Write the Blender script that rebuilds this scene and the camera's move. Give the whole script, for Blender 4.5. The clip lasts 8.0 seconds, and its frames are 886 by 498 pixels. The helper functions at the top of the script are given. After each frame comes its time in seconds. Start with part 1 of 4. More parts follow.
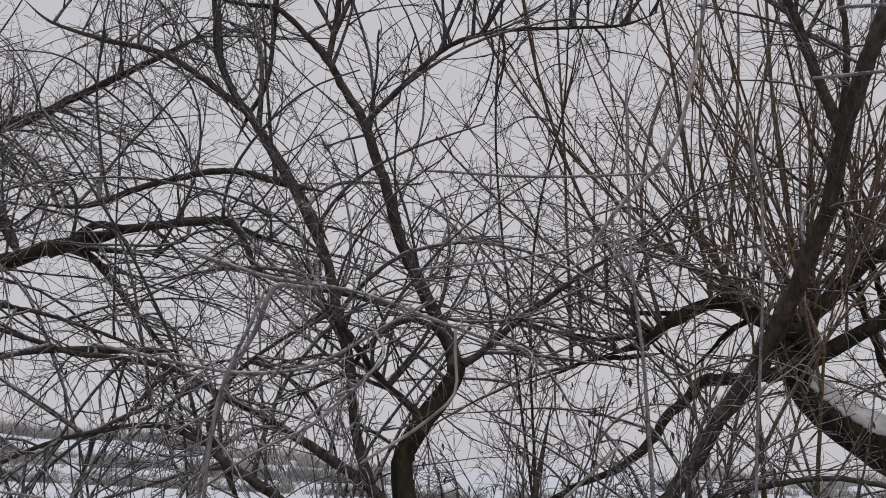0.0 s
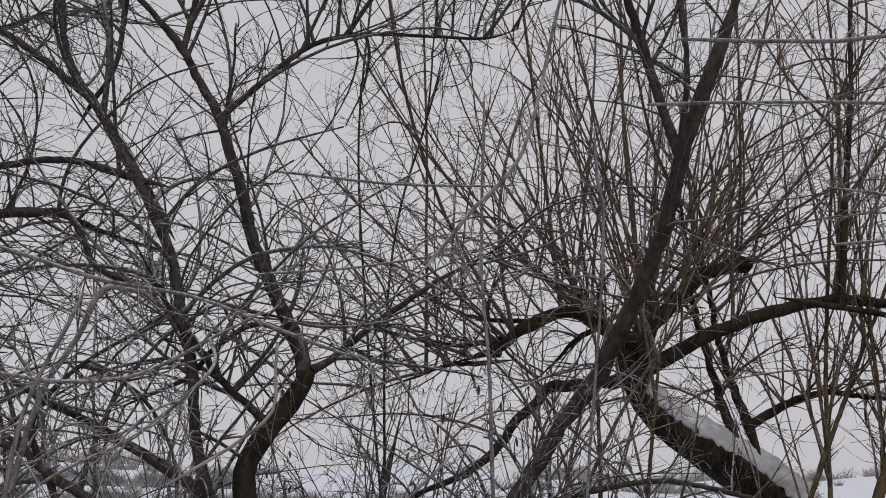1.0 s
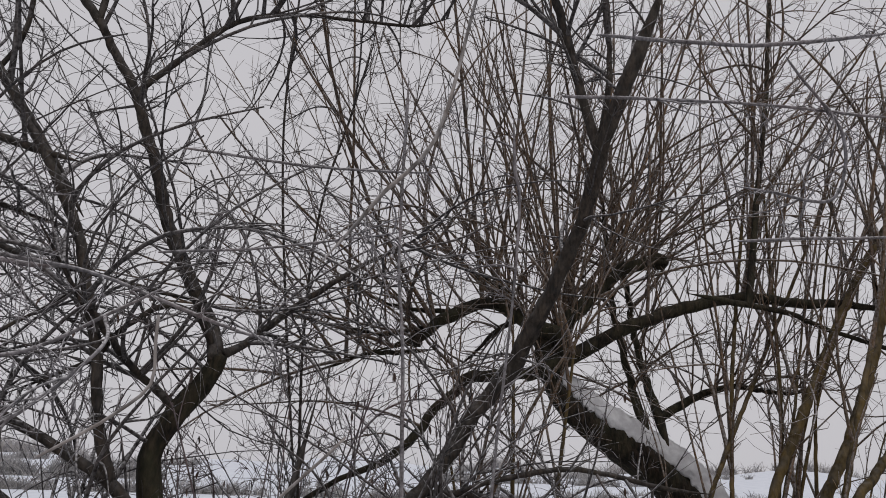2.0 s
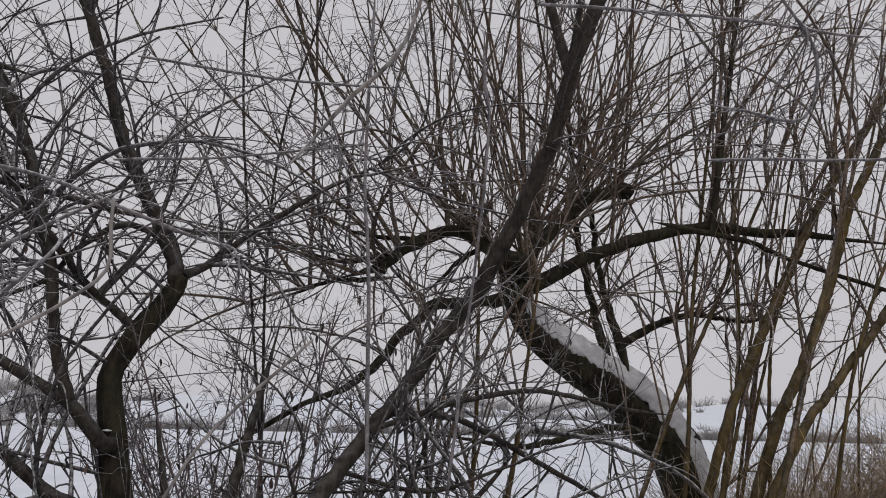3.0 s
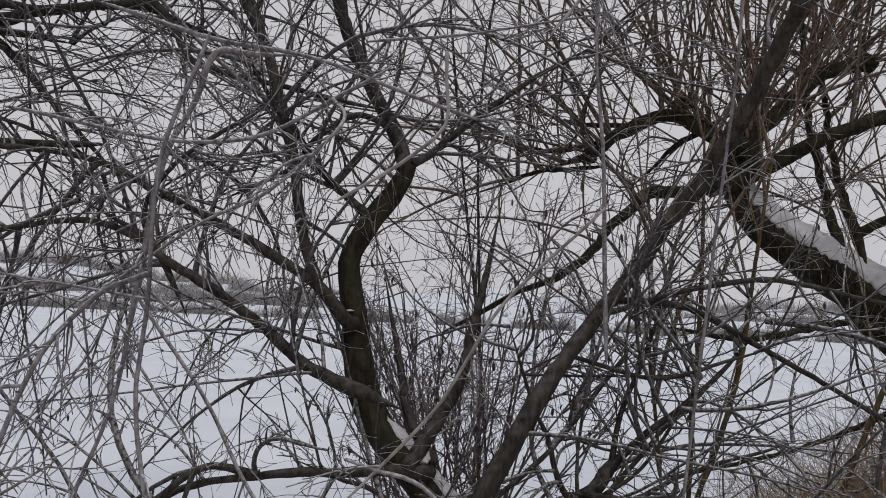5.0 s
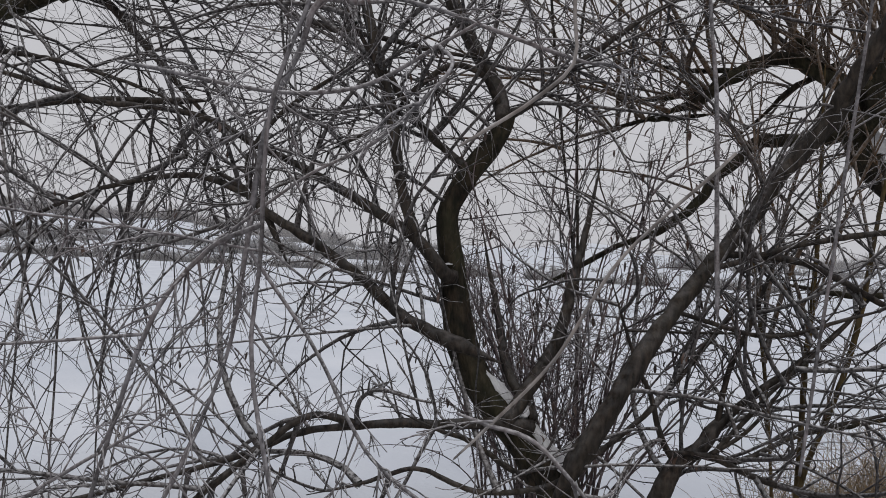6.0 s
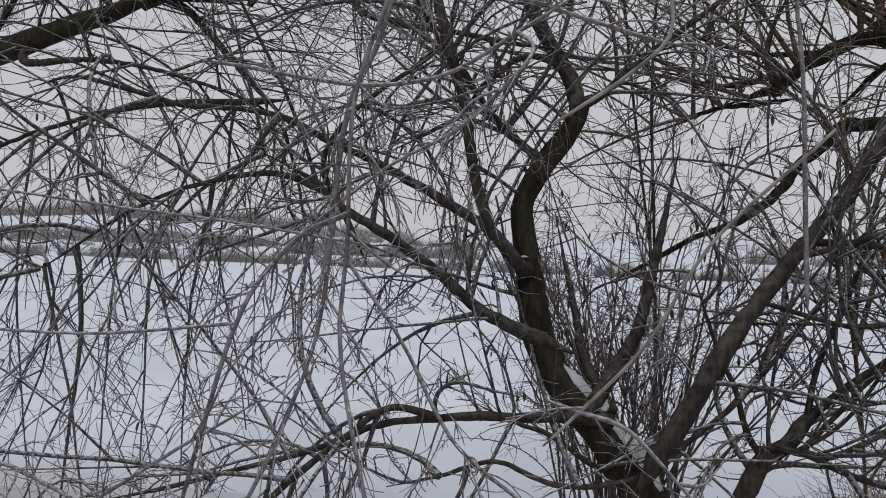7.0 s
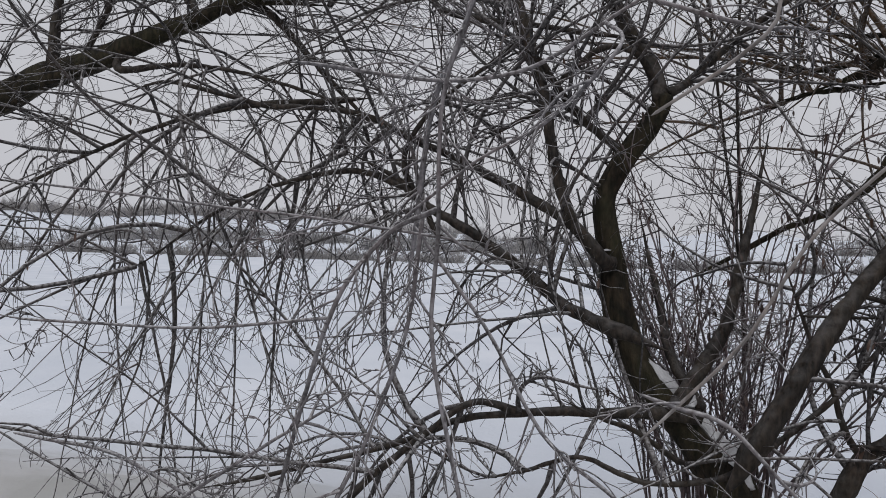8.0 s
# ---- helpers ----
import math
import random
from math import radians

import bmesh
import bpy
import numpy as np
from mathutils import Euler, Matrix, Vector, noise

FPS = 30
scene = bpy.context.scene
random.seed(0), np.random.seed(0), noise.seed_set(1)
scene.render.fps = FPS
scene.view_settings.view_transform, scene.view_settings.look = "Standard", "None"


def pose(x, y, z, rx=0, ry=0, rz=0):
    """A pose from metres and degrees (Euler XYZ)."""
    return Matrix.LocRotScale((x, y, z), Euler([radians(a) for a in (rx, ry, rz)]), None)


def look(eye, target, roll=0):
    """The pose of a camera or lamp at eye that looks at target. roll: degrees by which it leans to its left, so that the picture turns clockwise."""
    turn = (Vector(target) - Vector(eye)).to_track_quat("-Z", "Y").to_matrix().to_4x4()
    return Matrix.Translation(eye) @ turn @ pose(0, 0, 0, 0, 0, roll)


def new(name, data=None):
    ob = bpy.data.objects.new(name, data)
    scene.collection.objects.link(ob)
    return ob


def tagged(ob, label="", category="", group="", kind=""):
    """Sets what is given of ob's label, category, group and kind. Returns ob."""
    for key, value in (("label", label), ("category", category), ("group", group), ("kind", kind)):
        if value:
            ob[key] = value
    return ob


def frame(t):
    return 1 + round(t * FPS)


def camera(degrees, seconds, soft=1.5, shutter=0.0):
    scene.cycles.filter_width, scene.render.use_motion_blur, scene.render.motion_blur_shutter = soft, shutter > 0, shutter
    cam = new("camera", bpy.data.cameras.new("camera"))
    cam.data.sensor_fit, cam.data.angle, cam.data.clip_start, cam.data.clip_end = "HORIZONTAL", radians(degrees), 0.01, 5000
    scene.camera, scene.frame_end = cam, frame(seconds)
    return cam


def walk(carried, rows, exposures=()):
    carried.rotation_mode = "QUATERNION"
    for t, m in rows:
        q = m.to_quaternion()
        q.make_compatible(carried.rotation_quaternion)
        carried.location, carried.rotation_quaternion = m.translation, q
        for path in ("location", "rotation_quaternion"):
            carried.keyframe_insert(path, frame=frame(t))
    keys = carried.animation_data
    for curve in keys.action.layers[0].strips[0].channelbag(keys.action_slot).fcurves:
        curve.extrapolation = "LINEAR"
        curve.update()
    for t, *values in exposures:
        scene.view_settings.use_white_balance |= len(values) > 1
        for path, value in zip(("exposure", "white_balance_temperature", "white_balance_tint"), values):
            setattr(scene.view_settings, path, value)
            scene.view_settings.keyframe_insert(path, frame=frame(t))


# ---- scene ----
cam = camera(59.7, 8.0, soft=0.95)

PATH = [
    (0, (0.525, 0.135, 1.385), (0.283, 2.033, 1.967), 2.4),
    (0.5, (0.545, 0.165, 1.405), (0.494, 2.074, 1.998), 1.9),
    (1, (0.595, 0.155, 1.415), (0.693, 2.061, 2.012), 1.4),
    (1.2, (0.625, 0.155, 1.413), (0.757, 2.058, 2.013), 1.6),
    (2.3, (0.674, 0.184, 1.366), (0.994, 2.077, 1.926), 1.4),
    (2.5, (0.679, 0.202, 1.335), (1.025, 2.098, 1.871), 1.2),
    (3, (0.665, 0.245, 1.323), (1.042, 2.161, 1.754), 1.4),
    (3.5, (0.611, 0.272, 1.29), (0.87, 2.222, 1.649), 2.0),
    (4, (0.54, 0.307, 1.28), (0.678, 2.281, 1.573), 2.5),
    (4.5, (0.495, 0.325, 1.262), (0.544, 2.31, 1.501), 2.7),
    (4.7, (0.466, 0.323, 1.254), (0.471, 2.312, 1.467), 2.6),
    (5.8, (0.358, 0.4, 1.255), (0.123, 2.386, 1.29), 2.8),
    (6, (0.366, 0.391, 1.247), (0.083, 2.37, 1.278), 2.8),
    (6.5, (0.353, 0.392, 1.238), (-0.015, 2.357, 1.257), 2.6),
    (7, (0.328, 0.389, 1.22), (-0.126, 2.337, 1.239), 2.0),
    (7.5, (0.313, 0.381, 1.209), (-0.24, 2.303, 1.226), 1.6),
    (8, (0.294, 0.375, 1.217), (-0.343, 2.271, 1.218), 1.4),
]
walk(cam, [(t, look(eye, target, roll)) for t, eye, target, roll in PATH],
     exposures=[(0, 0, 6620, 12), (4.5, 0, 6600, 12), (6.0, 0, 6530, 10), (8.0, 0, 6420, 10)])

# ---------- light: an even overcast winter sky ----------
world = bpy.data.worlds.new("overcast_sky")
scene.world = world
world.use_nodes = True
wn, wl = world.node_tree.nodes, world.node_tree.links
wn.clear()
sky = wn.new("ShaderNodeTexSky")
sky.sky_type, sky.sun_disc = "NISHITA", False
sky.sun_elevation, sky.sun_rotation = radians(28), radians(200)
sky.air_density, sky.dust_density = 2.0, 6.0
pale = wn.new("ShaderNodeHueSaturation")
pale.inputs["Saturation"].default_value = 0.18
cloud = wn.new("ShaderNodeMix")
cloud.data_type = "RGBA"
cloud.inputs[0].default_value = 0.93
cloud.inputs[7].default_value = (5.6, 5.62, 5.95, 1)
back = wn.new("ShaderNodeBackground")
back.inputs["Strength"].default_value = 0.1
wout = wn.new("ShaderNodeOutputWorld")
wl.new(sky.outputs[0], pale.inputs["Color"])
wl.new(pale.outputs[0], cloud.inputs[6])
wl.new(cloud.outputs[2], back.inputs["Color"])
wl.new(back.outputs[0], wout.inputs["Surface"])

sun_data = bpy.data.lights.new("sun", "SUN")
sun_data.energy, sun_data.angle, sun_data.color = 0.6, radians(25), (1.0, 0.96, 0.9)
sun = new("sun", sun_data)
sun.matrix_world = look((3, -5, 9), (0, 4, 0))

# ---------- materials ----------


def base_nodes(name, rough):
    m = bpy.data.materials.new(name)
    m.use_nodes = True
    nt = m.node_tree
    nt.nodes.clear()
    out = nt.nodes.new("ShaderNodeOutputMaterial")
    b = nt.nodes.new("ShaderNodeBsdfPrincipled")
    b.inputs["Roughness"].default_value = rough
    b.inputs["Specular IOR Level"].default_value = 0.25
    nt.links.new(b.outputs[0], out.inputs["Surface"])
    return m, nt, b


def noise_node(nt, scale, detail=4.0, stretch=None):
    co = nt.nodes.new("ShaderNodeTexCoord")
    n = nt.nodes.new("ShaderNodeTexNoise")
    n.inputs["Scale"].default_value, n.inputs["Detail"].default_value = scale, detail
    if stretch:
        mp = nt.nodes.new("ShaderNodeMapping")
        mp.inputs["Scale"].default_value = stretch
        nt.links.new(co.outputs["Object"], mp.inputs["Vector"])
        nt.links.new(mp.outputs[0], n.inputs["Vector"])
    else:
        nt.links.new(co.outputs["Object"], n.inputs["Vector"])
    return n


def ramp(nt, src, *stops):
    r = nt.nodes.new("ShaderNodeValToRGB")
    e = r.color_ramp.elements
    e[0].position, e[0].color = stops[0][0], (*stops[0][1], 1)
    e[1].position, e[1].color = stops[-1][0], (*stops[-1][1], 1)
    for p, c in stops[1:-1]:
        e.new(p).color = (*c, 1)
    nt.links.new(src, r.inputs[0])
    return r


def mix(nt, fac, a, b):
    x = nt.nodes.new("ShaderNodeMix")
    x.data_type = "RGBA"
    for sock, v in ((x.inputs[0], fac), (x.inputs[6], a), (x.inputs[7], b)):
        if isinstance(v, (int, float)):
            sock.default_value = v
        elif isinstance(v, tuple):
            sock.default_value = (*v, 1)
        else:
            nt.links.new(v, sock)
    return x.outputs[2]


def maths(nt, op, a, b, clamp=True):
    x = nt.nodes.new("ShaderNodeMath")
    x.operation, x.use_clamp = op, clamp
    for sock, v in ((x.inputs[0], a), (x.inputs[1], b)):
        if isinstance(v, (int, float)):
            sock.default_value = v
        else:
            nt.links.new(v, sock)
    return x.outputs[0]


def bark_material(name, dark, light, tint, tint_share, rime, grain=45, bump=0.5, islands=False, rime_grain=22):
    """Bark in two tones with a patchy tint of lichen or young wood, and rime that lies on the upper side."""
    m, nt, b = base_nodes(name, 0.85)
    grainy = noise_node(nt, grain, 6, (1, 1, 0.35))
    patch = noise_node(nt, 3.5, 3)
    col = ramp(nt, grainy.outputs[0], (0.36, dark), (0.64, light)).outputs[0]
    share = ramp(nt, patch.outputs[0], (0.5 - tint_share / 2, (0, 0, 0)), (0.85 - tint_share / 2, (1, 1, 1))).outputs[0]
    col = mix(nt, share, col, mix(nt, 0.55, col, tint))
    worn = noise_node(nt, 19, 6, (1, 1, 0.3))
    rub = nt.nodes.new("ShaderNodeMix")
    rub.data_type, rub.blend_type = "RGBA", "MULTIPLY"
    rub.inputs[0].default_value = 1.0
    nt.links.new(col, rub.inputs[6])
    nt.links.new(ramp(nt, worn.outputs[0], (0.36, (0.5, 0.5, 0.5)), (0.62, (1.25, 1.22, 1.2))).outputs[0], rub.inputs[7])
    col = rub.outputs[2]
    if islands:
        geo = nt.nodes.new("ShaderNodeNewGeometry")
        shade = ramp(nt, geo.outputs["Random Per Island"], (0.0, (0.55, 0.55, 0.6)), (1.0, (1.35, 1.3, 1.2)))
        mul = nt.nodes.new("ShaderNodeMix")
        mul.data_type, mul.blend_type = "RGBA", "MULTIPLY"
        mul.inputs[0].default_value = 1.0
        nt.links.new(col, mul.inputs[6])
        nt.links.new(shade.outputs[0], mul.inputs[7])
        col = mul.outputs[2]
    geo2 = nt.nodes.new("ShaderNodeNewGeometry")
    sep = nt.nodes.new("ShaderNodeSeparateXYZ")
    nt.links.new(geo2.outputs["Normal"], sep.inputs[0])
    fine = noise_node(nt, rime_grain, 5)
    up = maths(nt, "ADD", maths(nt, "MULTIPLY", sep.outputs[2], 1.0), 0.16)
    lay = maths(nt, "MULTIPLY", maths(nt, "MULTIPLY", up, ramp(nt, fine.outputs[0], (0.35, (0, 0, 0)), (0.65, (1, 1, 1))).outputs[0]), rime)
    col = mix(nt, lay, col, (0.62, 0.615, 0.635))
    nt.links.new(col, b.inputs["Base Color"])
    bp = nt.nodes.new("ShaderNodeBump")
    bp.inputs["Strength"].default_value, bp.inputs["Distance"].default_value = bump, 0.02
    nt.links.new(grainy.outputs[0], bp.inputs["Height"])
    nt.links.new(bp.outputs[0], b.inputs["Normal"])
    return m


def snow_material(name, low, high, scale):
    m, nt, b = base_nodes(name, 0.75)
    wide, fine = noise_node(nt, scale, 5), noise_node(nt, scale * 40, 3)
    col = ramp(nt, wide.outputs[0], (0.35, low), (0.65, high)).outputs[0]
    nt.links.new(col, b.inputs["Base Color"])
    bp = nt.nodes.new("ShaderNodeBump")
    bp.inputs["Strength"].default_value, bp.inputs["Distance"].default_value = 0.35, 0.03
    nt.links.new(fine.outputs[0], bp.inputs["Height"])
    nt.links.new(bp.outputs[0], b.inputs["Normal"])
    return m


BARK = bark_material("old_willow_bark", (0.004, 0.0032, 0.0027), (0.037, 0.026, 0.018), (0.042, 0.043, 0.022), 0.38, 0.03, 46, 1.0, rime_grain=40)
LIMB_BARK = bark_material("limb_bark", (0.007, 0.0058, 0.0056), (0.045, 0.034, 0.028), (0.055, 0.048, 0.038), 0.3, 0.13, 60, 0.6)
TWIG = bark_material("grey_twig_bark", (0.013, 0.012, 0.0132), (0.05, 0.0465, 0.051), (0.07, 0.05, 0.042), 0.2, 0.92, 70, 0.3, True, 60)
SHOOT = bark_material("brown_shoot_bark", (0.026, 0.0175, 0.011), (0.1, 0.067, 0.043), (0.15, 0.085, 0.032), 0.3, 0.85, 70, 0.3, True, 60)
STEM = bark_material("olive_stem_bark", (0.02, 0.0155, 0.007), (0.08, 0.058, 0.025), (0.13, 0.088, 0.026), 0.45, 0.12, 60, 0.3)
PURPLE = bark_material("mauve_twig_bark", (0.045, 0.035, 0.042), (0.155, 0.125, 0.14), (0.14, 0.09, 0.082), 0.2, 0.6, 70, 0.3, True)
RIMED = bark_material("rimed_twig_bark", (0.062, 0.0605, 0.068), (0.205, 0.203, 0.226), (0.12, 0.085, 0.08), 0.25, 0.95, 60, 0.4, rime_grain=90)
HOAR = bark_material("hoar_frosted_bark", (0.12, 0.115, 0.115), (0.32, 0.31, 0.31), (0.18, 0.14, 0.12), 0.2, 0.6, 50, 0.5)
# far twigs: distance haze is mixed into these pale bluish-grey frost colours
FAR_TWIG = bark_material("hazed_frosted_far_twigs", (0.26, 0.268, 0.288), (0.42, 0.43, 0.455), (0.3, 0.31, 0.3), 0.3, 0.6, 2, 0.1, True)
SHORE_TWIG = bark_material("hazed_frosted_scrub_twigs", (0.22, 0.224, 0.235), (0.39, 0.395, 0.412), (0.25, 0.245, 0.235), 0.3, 0.55, 2, 0.1, True)
HAZE_TWIG = bark_material("hazed_hoar_far_twigs", (0.32, 0.32, 0.335), (0.46, 0.46, 0.48), (0.36, 0.36, 0.36), 0.3, 0.6, 2, 0.1, True)
GRASS = bark_material("dry_grass", (0.16, 0.115, 0.07), (0.4, 0.31, 0.19), (0.32, 0.22, 0.1), 0.4, 0.4, 30, 0.1, True)
LEAF = bark_material("withered_leaf", (0.03, 0.022, 0.022), (0.085, 0.06, 0.055), (0.1, 0.06, 0.04), 0.3, 0.2, 30, 0.3, True)


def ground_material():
    """Blue-white lake snow that blends into the greyer snow of the bank."""
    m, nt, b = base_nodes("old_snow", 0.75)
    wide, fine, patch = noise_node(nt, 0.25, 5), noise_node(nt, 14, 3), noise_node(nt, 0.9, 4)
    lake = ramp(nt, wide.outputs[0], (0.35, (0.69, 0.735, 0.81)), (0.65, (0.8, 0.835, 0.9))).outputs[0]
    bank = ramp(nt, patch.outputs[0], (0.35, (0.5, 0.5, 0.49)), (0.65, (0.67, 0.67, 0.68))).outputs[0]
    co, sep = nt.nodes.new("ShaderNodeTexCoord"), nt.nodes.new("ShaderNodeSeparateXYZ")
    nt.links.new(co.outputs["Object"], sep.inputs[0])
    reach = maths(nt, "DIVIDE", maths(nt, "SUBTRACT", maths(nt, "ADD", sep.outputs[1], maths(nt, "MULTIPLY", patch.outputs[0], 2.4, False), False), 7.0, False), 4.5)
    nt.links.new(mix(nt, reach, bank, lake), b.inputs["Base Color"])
    bp = nt.nodes.new("ShaderNodeBump")
    bp.inputs["Strength"].default_value, bp.inputs["Distance"].default_value = 0.35, 0.03
    nt.links.new(fine.outputs[0], bp.inputs["Height"])
    nt.links.new(bp.outputs[0], b.inputs["Normal"])
    return m


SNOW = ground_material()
SNOW_CAP = snow_material("snow_on_bark", (0.55, 0.55, 0.58), (0.76, 0.77, 0.8), 14)

# ---------- mesh helpers ----------
rng = np.random.default_rng(11)


def unit(v):
    return v / np.maximum(np.linalg.norm(v, axis=-1, keepdims=True), 1e-9)


def mesh_object(name, blocks, material, parent=None, label="", kind=""):
    """One mesh object out of blocks of (vertices, quads)."""
    vs, fs, at = [], [], 0
    for v, f in blocks:
        vs.append(np.asarray(v, float).reshape(-1, 3))
        fs.append(np.asarray(f, int).reshape(-1, 4) + at)
        at += len(vs[-1])
    v, f = np.concatenate(vs), np.concatenate(fs)
    if parent:
        v = v - np.array(parent.location)
    me = bpy.data.meshes.new(name)
    me.vertices.add(len(v))
    me.vertices.foreach_set("co", v.ravel())
    me.loops.add(f.size)
    me.loops.foreach_set("vertex_index", f.ravel().astype(np.int32))
    me.polygons.add(len(f))
    me.polygons.foreach_set("loop_start", np.arange(0, f.size, 4, dtype=np.int32))
    me.update(calc_edges=True)
    me.validate()
    me.polygons.foreach_set("use_smooth", np.ones(len(me.polygons), bool))
    me.materials.append(material)
    ob = new(name, me)
    ob.parent = parent
    if label or kind:
        tagged(ob, label, "", "", kind)
    return ob


def tube_faces(rings, sides):
    r, s = np.meshgrid(np.arange(rings - 1), np.arange(sides), indexing="ij")
    r, s = r.ravel(), s.ravel()
    n = (s + 1) % sides
    return np.stack([r * sides + s, r * sides + n, (r + 1) * sides + n, (r + 1) * sides + s], 1)


def tubes(pts, rad, sides):
    """Round tubes along many lines at once: pts (N, S, 3), rad (N, S)."""
    t = unit(np.gradient(pts, axis=1))
    ref = np.where(np.abs(t[:, :1, 2:3]) > 0.8, np.array([1.0, 0, 0]), np.array([0, 0, 1.0]))
    u = unit(np.cross(t, np.broadcast_to(ref, t.shape)))
    w = np.cross(t, u)
    a = np.arange(sides) * 2 * np.pi / sides
    ring = u[:, :, None] * np.cos(a)[:, None] + w[:, :, None] * np.sin(a)[:, None]
    v = pts[:, :, None] + ring * rad[:, :, None, None]
    return v.reshape(len(pts), -1, 3), tube_faces(pts.shape[1], sides)


def grow(p0, d0, length, r0, steps, pull, wander, taper=0.25):
    """Twigs that leave p0 along d0, are drawn along pull and wander on the way."""
    n = len(p0)
    d, p = unit(d0), p0.copy()
    bend = rng.normal(size=(n, 3)) * wander * 1.9
    pull = pull * rng.uniform(0.0, 1.7, (n, 1))
    out = [p.copy()]
    for _ in range(steps):
        d = unit(d + (pull + bend) / steps + rng.normal(size=(n, 3)) * wander * 0.48 / steps ** 0.72)
        p = p + d * (length / steps)[:, None]
        out.append(p.copy())
    pts = np.stack(out, 1)
    rad = r0[:, None] * np.linspace(1, taper, steps + 1)[None]
    rad = np.maximum(rad, np.minimum(r0, 0.0014)[:, None])
    rad[:, 0] *= 1.25
    return pts, rad


def along(path, u):
    """Places and headings at the shares u of a sampled path (S, 3)."""
    x = np.clip(u, 0, 0.999) * (len(path) - 1)
    i = x.astype(int)
    f = (x - i)[:, None]
    return path[i] * (1 - f) + path[i + 1] * f, unit(path[i + 1] - path[i])


def spline(knots, step):
    """A smooth line with its radius through a few knots (x, y, z, r)."""
    k = np.array(knots, float)
    k = np.vstack([2 * k[0] - k[1], k, 2 * k[-1] - k[-2]])
    k[0, 3], k[-1, 3] = k[1, 3], k[-2, 3]
    out = []
    for i in range(1, len(k) - 2):
        n = max(2, int(np.linalg.norm(k[i + 1, :3] - k[i, :3]) / step))
        t = np.linspace(0, 1, n, endpoint=False)[:, None]
        a, b, c, d = k[i - 1], k[i], k[i + 1], k[i + 2]
        out.append(0.5 * (2 * b + (c - a) * t + (2 * a - 5 * b + 4 * c - d) * t ** 2 + (3 * b - a - 3 * c + d) * t ** 3))
    out.append(k[-2][None])
    return np.concatenate(out)


def wood(knots, gnarl=0.25, rough=1.0):
    """A limb: its sampled line, and a block with knobs, furrows and a closed, worn end."""
    big = max(q[3] for q in knots)
    line = spline(knots, max(0.02, big * 0.55))
    p, r = line[:, :3], np.maximum(line[:, 3], 0.0025)
    n = len(p)
    seed = rng.uniform(0, 50)
    sway = np.array([noise.noise_vector(Vector((seed, 0, s * 0.35))) for s in range(n)])
    slow = np.array([noise.noise_vector(Vector((0, seed, s * max(0.02, big * 0.55) * 2.6))) for s in range(n)])
    p = p + (sway * (r * gnarl)[:, None] + slow * rough * (0.12 * np.minimum(r, 0.05) + 0.006)[:, None]) * np.sin(np.linspace(0, np.pi, n))[:, None]
    p = np.vstack([p[0] - unit(p[1] - p[0]) * r[0] * 0.5, p, p[-1] + (p[-1] - p[-2]) * 0.3])
    r = np.concatenate([[r[0] * 0.1], r, [r[-1] * 0.15]])
    n += 1
    sides = 22 if big > 0.1 else 14 if big > 0.045 else 8 if big > 0.015 else 6
    v, f = tubes(p[None], r[None], sides)
    v = v.reshape(n + 1, sides, 3)
    if big > 0.015:
        for i in range(n + 1):
            for j in range(sides):
                a = 2 * math.pi * j / sides
                knob = noise.noise(Vector((math.cos(a) * 1.2, math.sin(a) * 1.2, i * 0.3 + seed)))
                furrow = abs(noise.noise(Vector((math.cos(a) * 4.5, math.sin(a) * 4.5, i * 0.16 + seed))))
                plate = noise.noise(Vector((math.cos(a) * 7, math.sin(a) * 7, i * 0.55 + seed))) if big > 0.045 else 0.0
                v[i, j] += (v[i, j] - p[i]) * rough * (0.14 * knob + 0.07 * plate - (0.3 * furrow if big > 0.045 else 0.1 * furrow))
    return p, (v.reshape(-1, 3), f)


STYLES = {
    # first heading: along the limb, sideways, up; length range; pull; wander; side twigs
    "rise": dict(lead=0.2, side=0.3, rise=1.0, length=(1.4, 3.6), pull=(0.1, 0, 0.15), wander=0.25, kids=6),
    "up": dict(lead=0.15, side=0.95, rise=0.8, length=(0.8, 2.3), pull=(0, 0, 0.3), wander=0.48, kids=7),
    "fan": dict(lead=0.0, side=0.34, rise=0.75, length=(2.4, 5.0), pull=(0, 0, 0.2), wander=0.27, kids=7),
    "droop": dict(lead=0.5, side=0.85, rise=0.25, length=(1.2, 3.2), pull=(-0.1, 0, -1.5), wander=0.5, kids=7),
    "curtain": dict(lead=0.4, side=0.7, rise=0.1, length=(1.6, 3.5), pull=(-0.1, 0, -1.3), wander=0.5, kids=7),
    "wild": dict(lead=0.35, side=0.95, rise=0.1, length=(0.7, 2.1), pull=(0, 0, -0.15), wander=0.62, kids=6),
    "short": dict(lead=0.6, side=0.75, rise=0.0, length=(0.1, 0.6), pull=(0, 0, -0.3), wander=0.5, kids=3),
    "bush": dict(lead=0.5, side=0.65, rise=0.5, length=(0.5, 1.3), pull=(0, 0, 0.1), wander=0.45, kids=6),
}


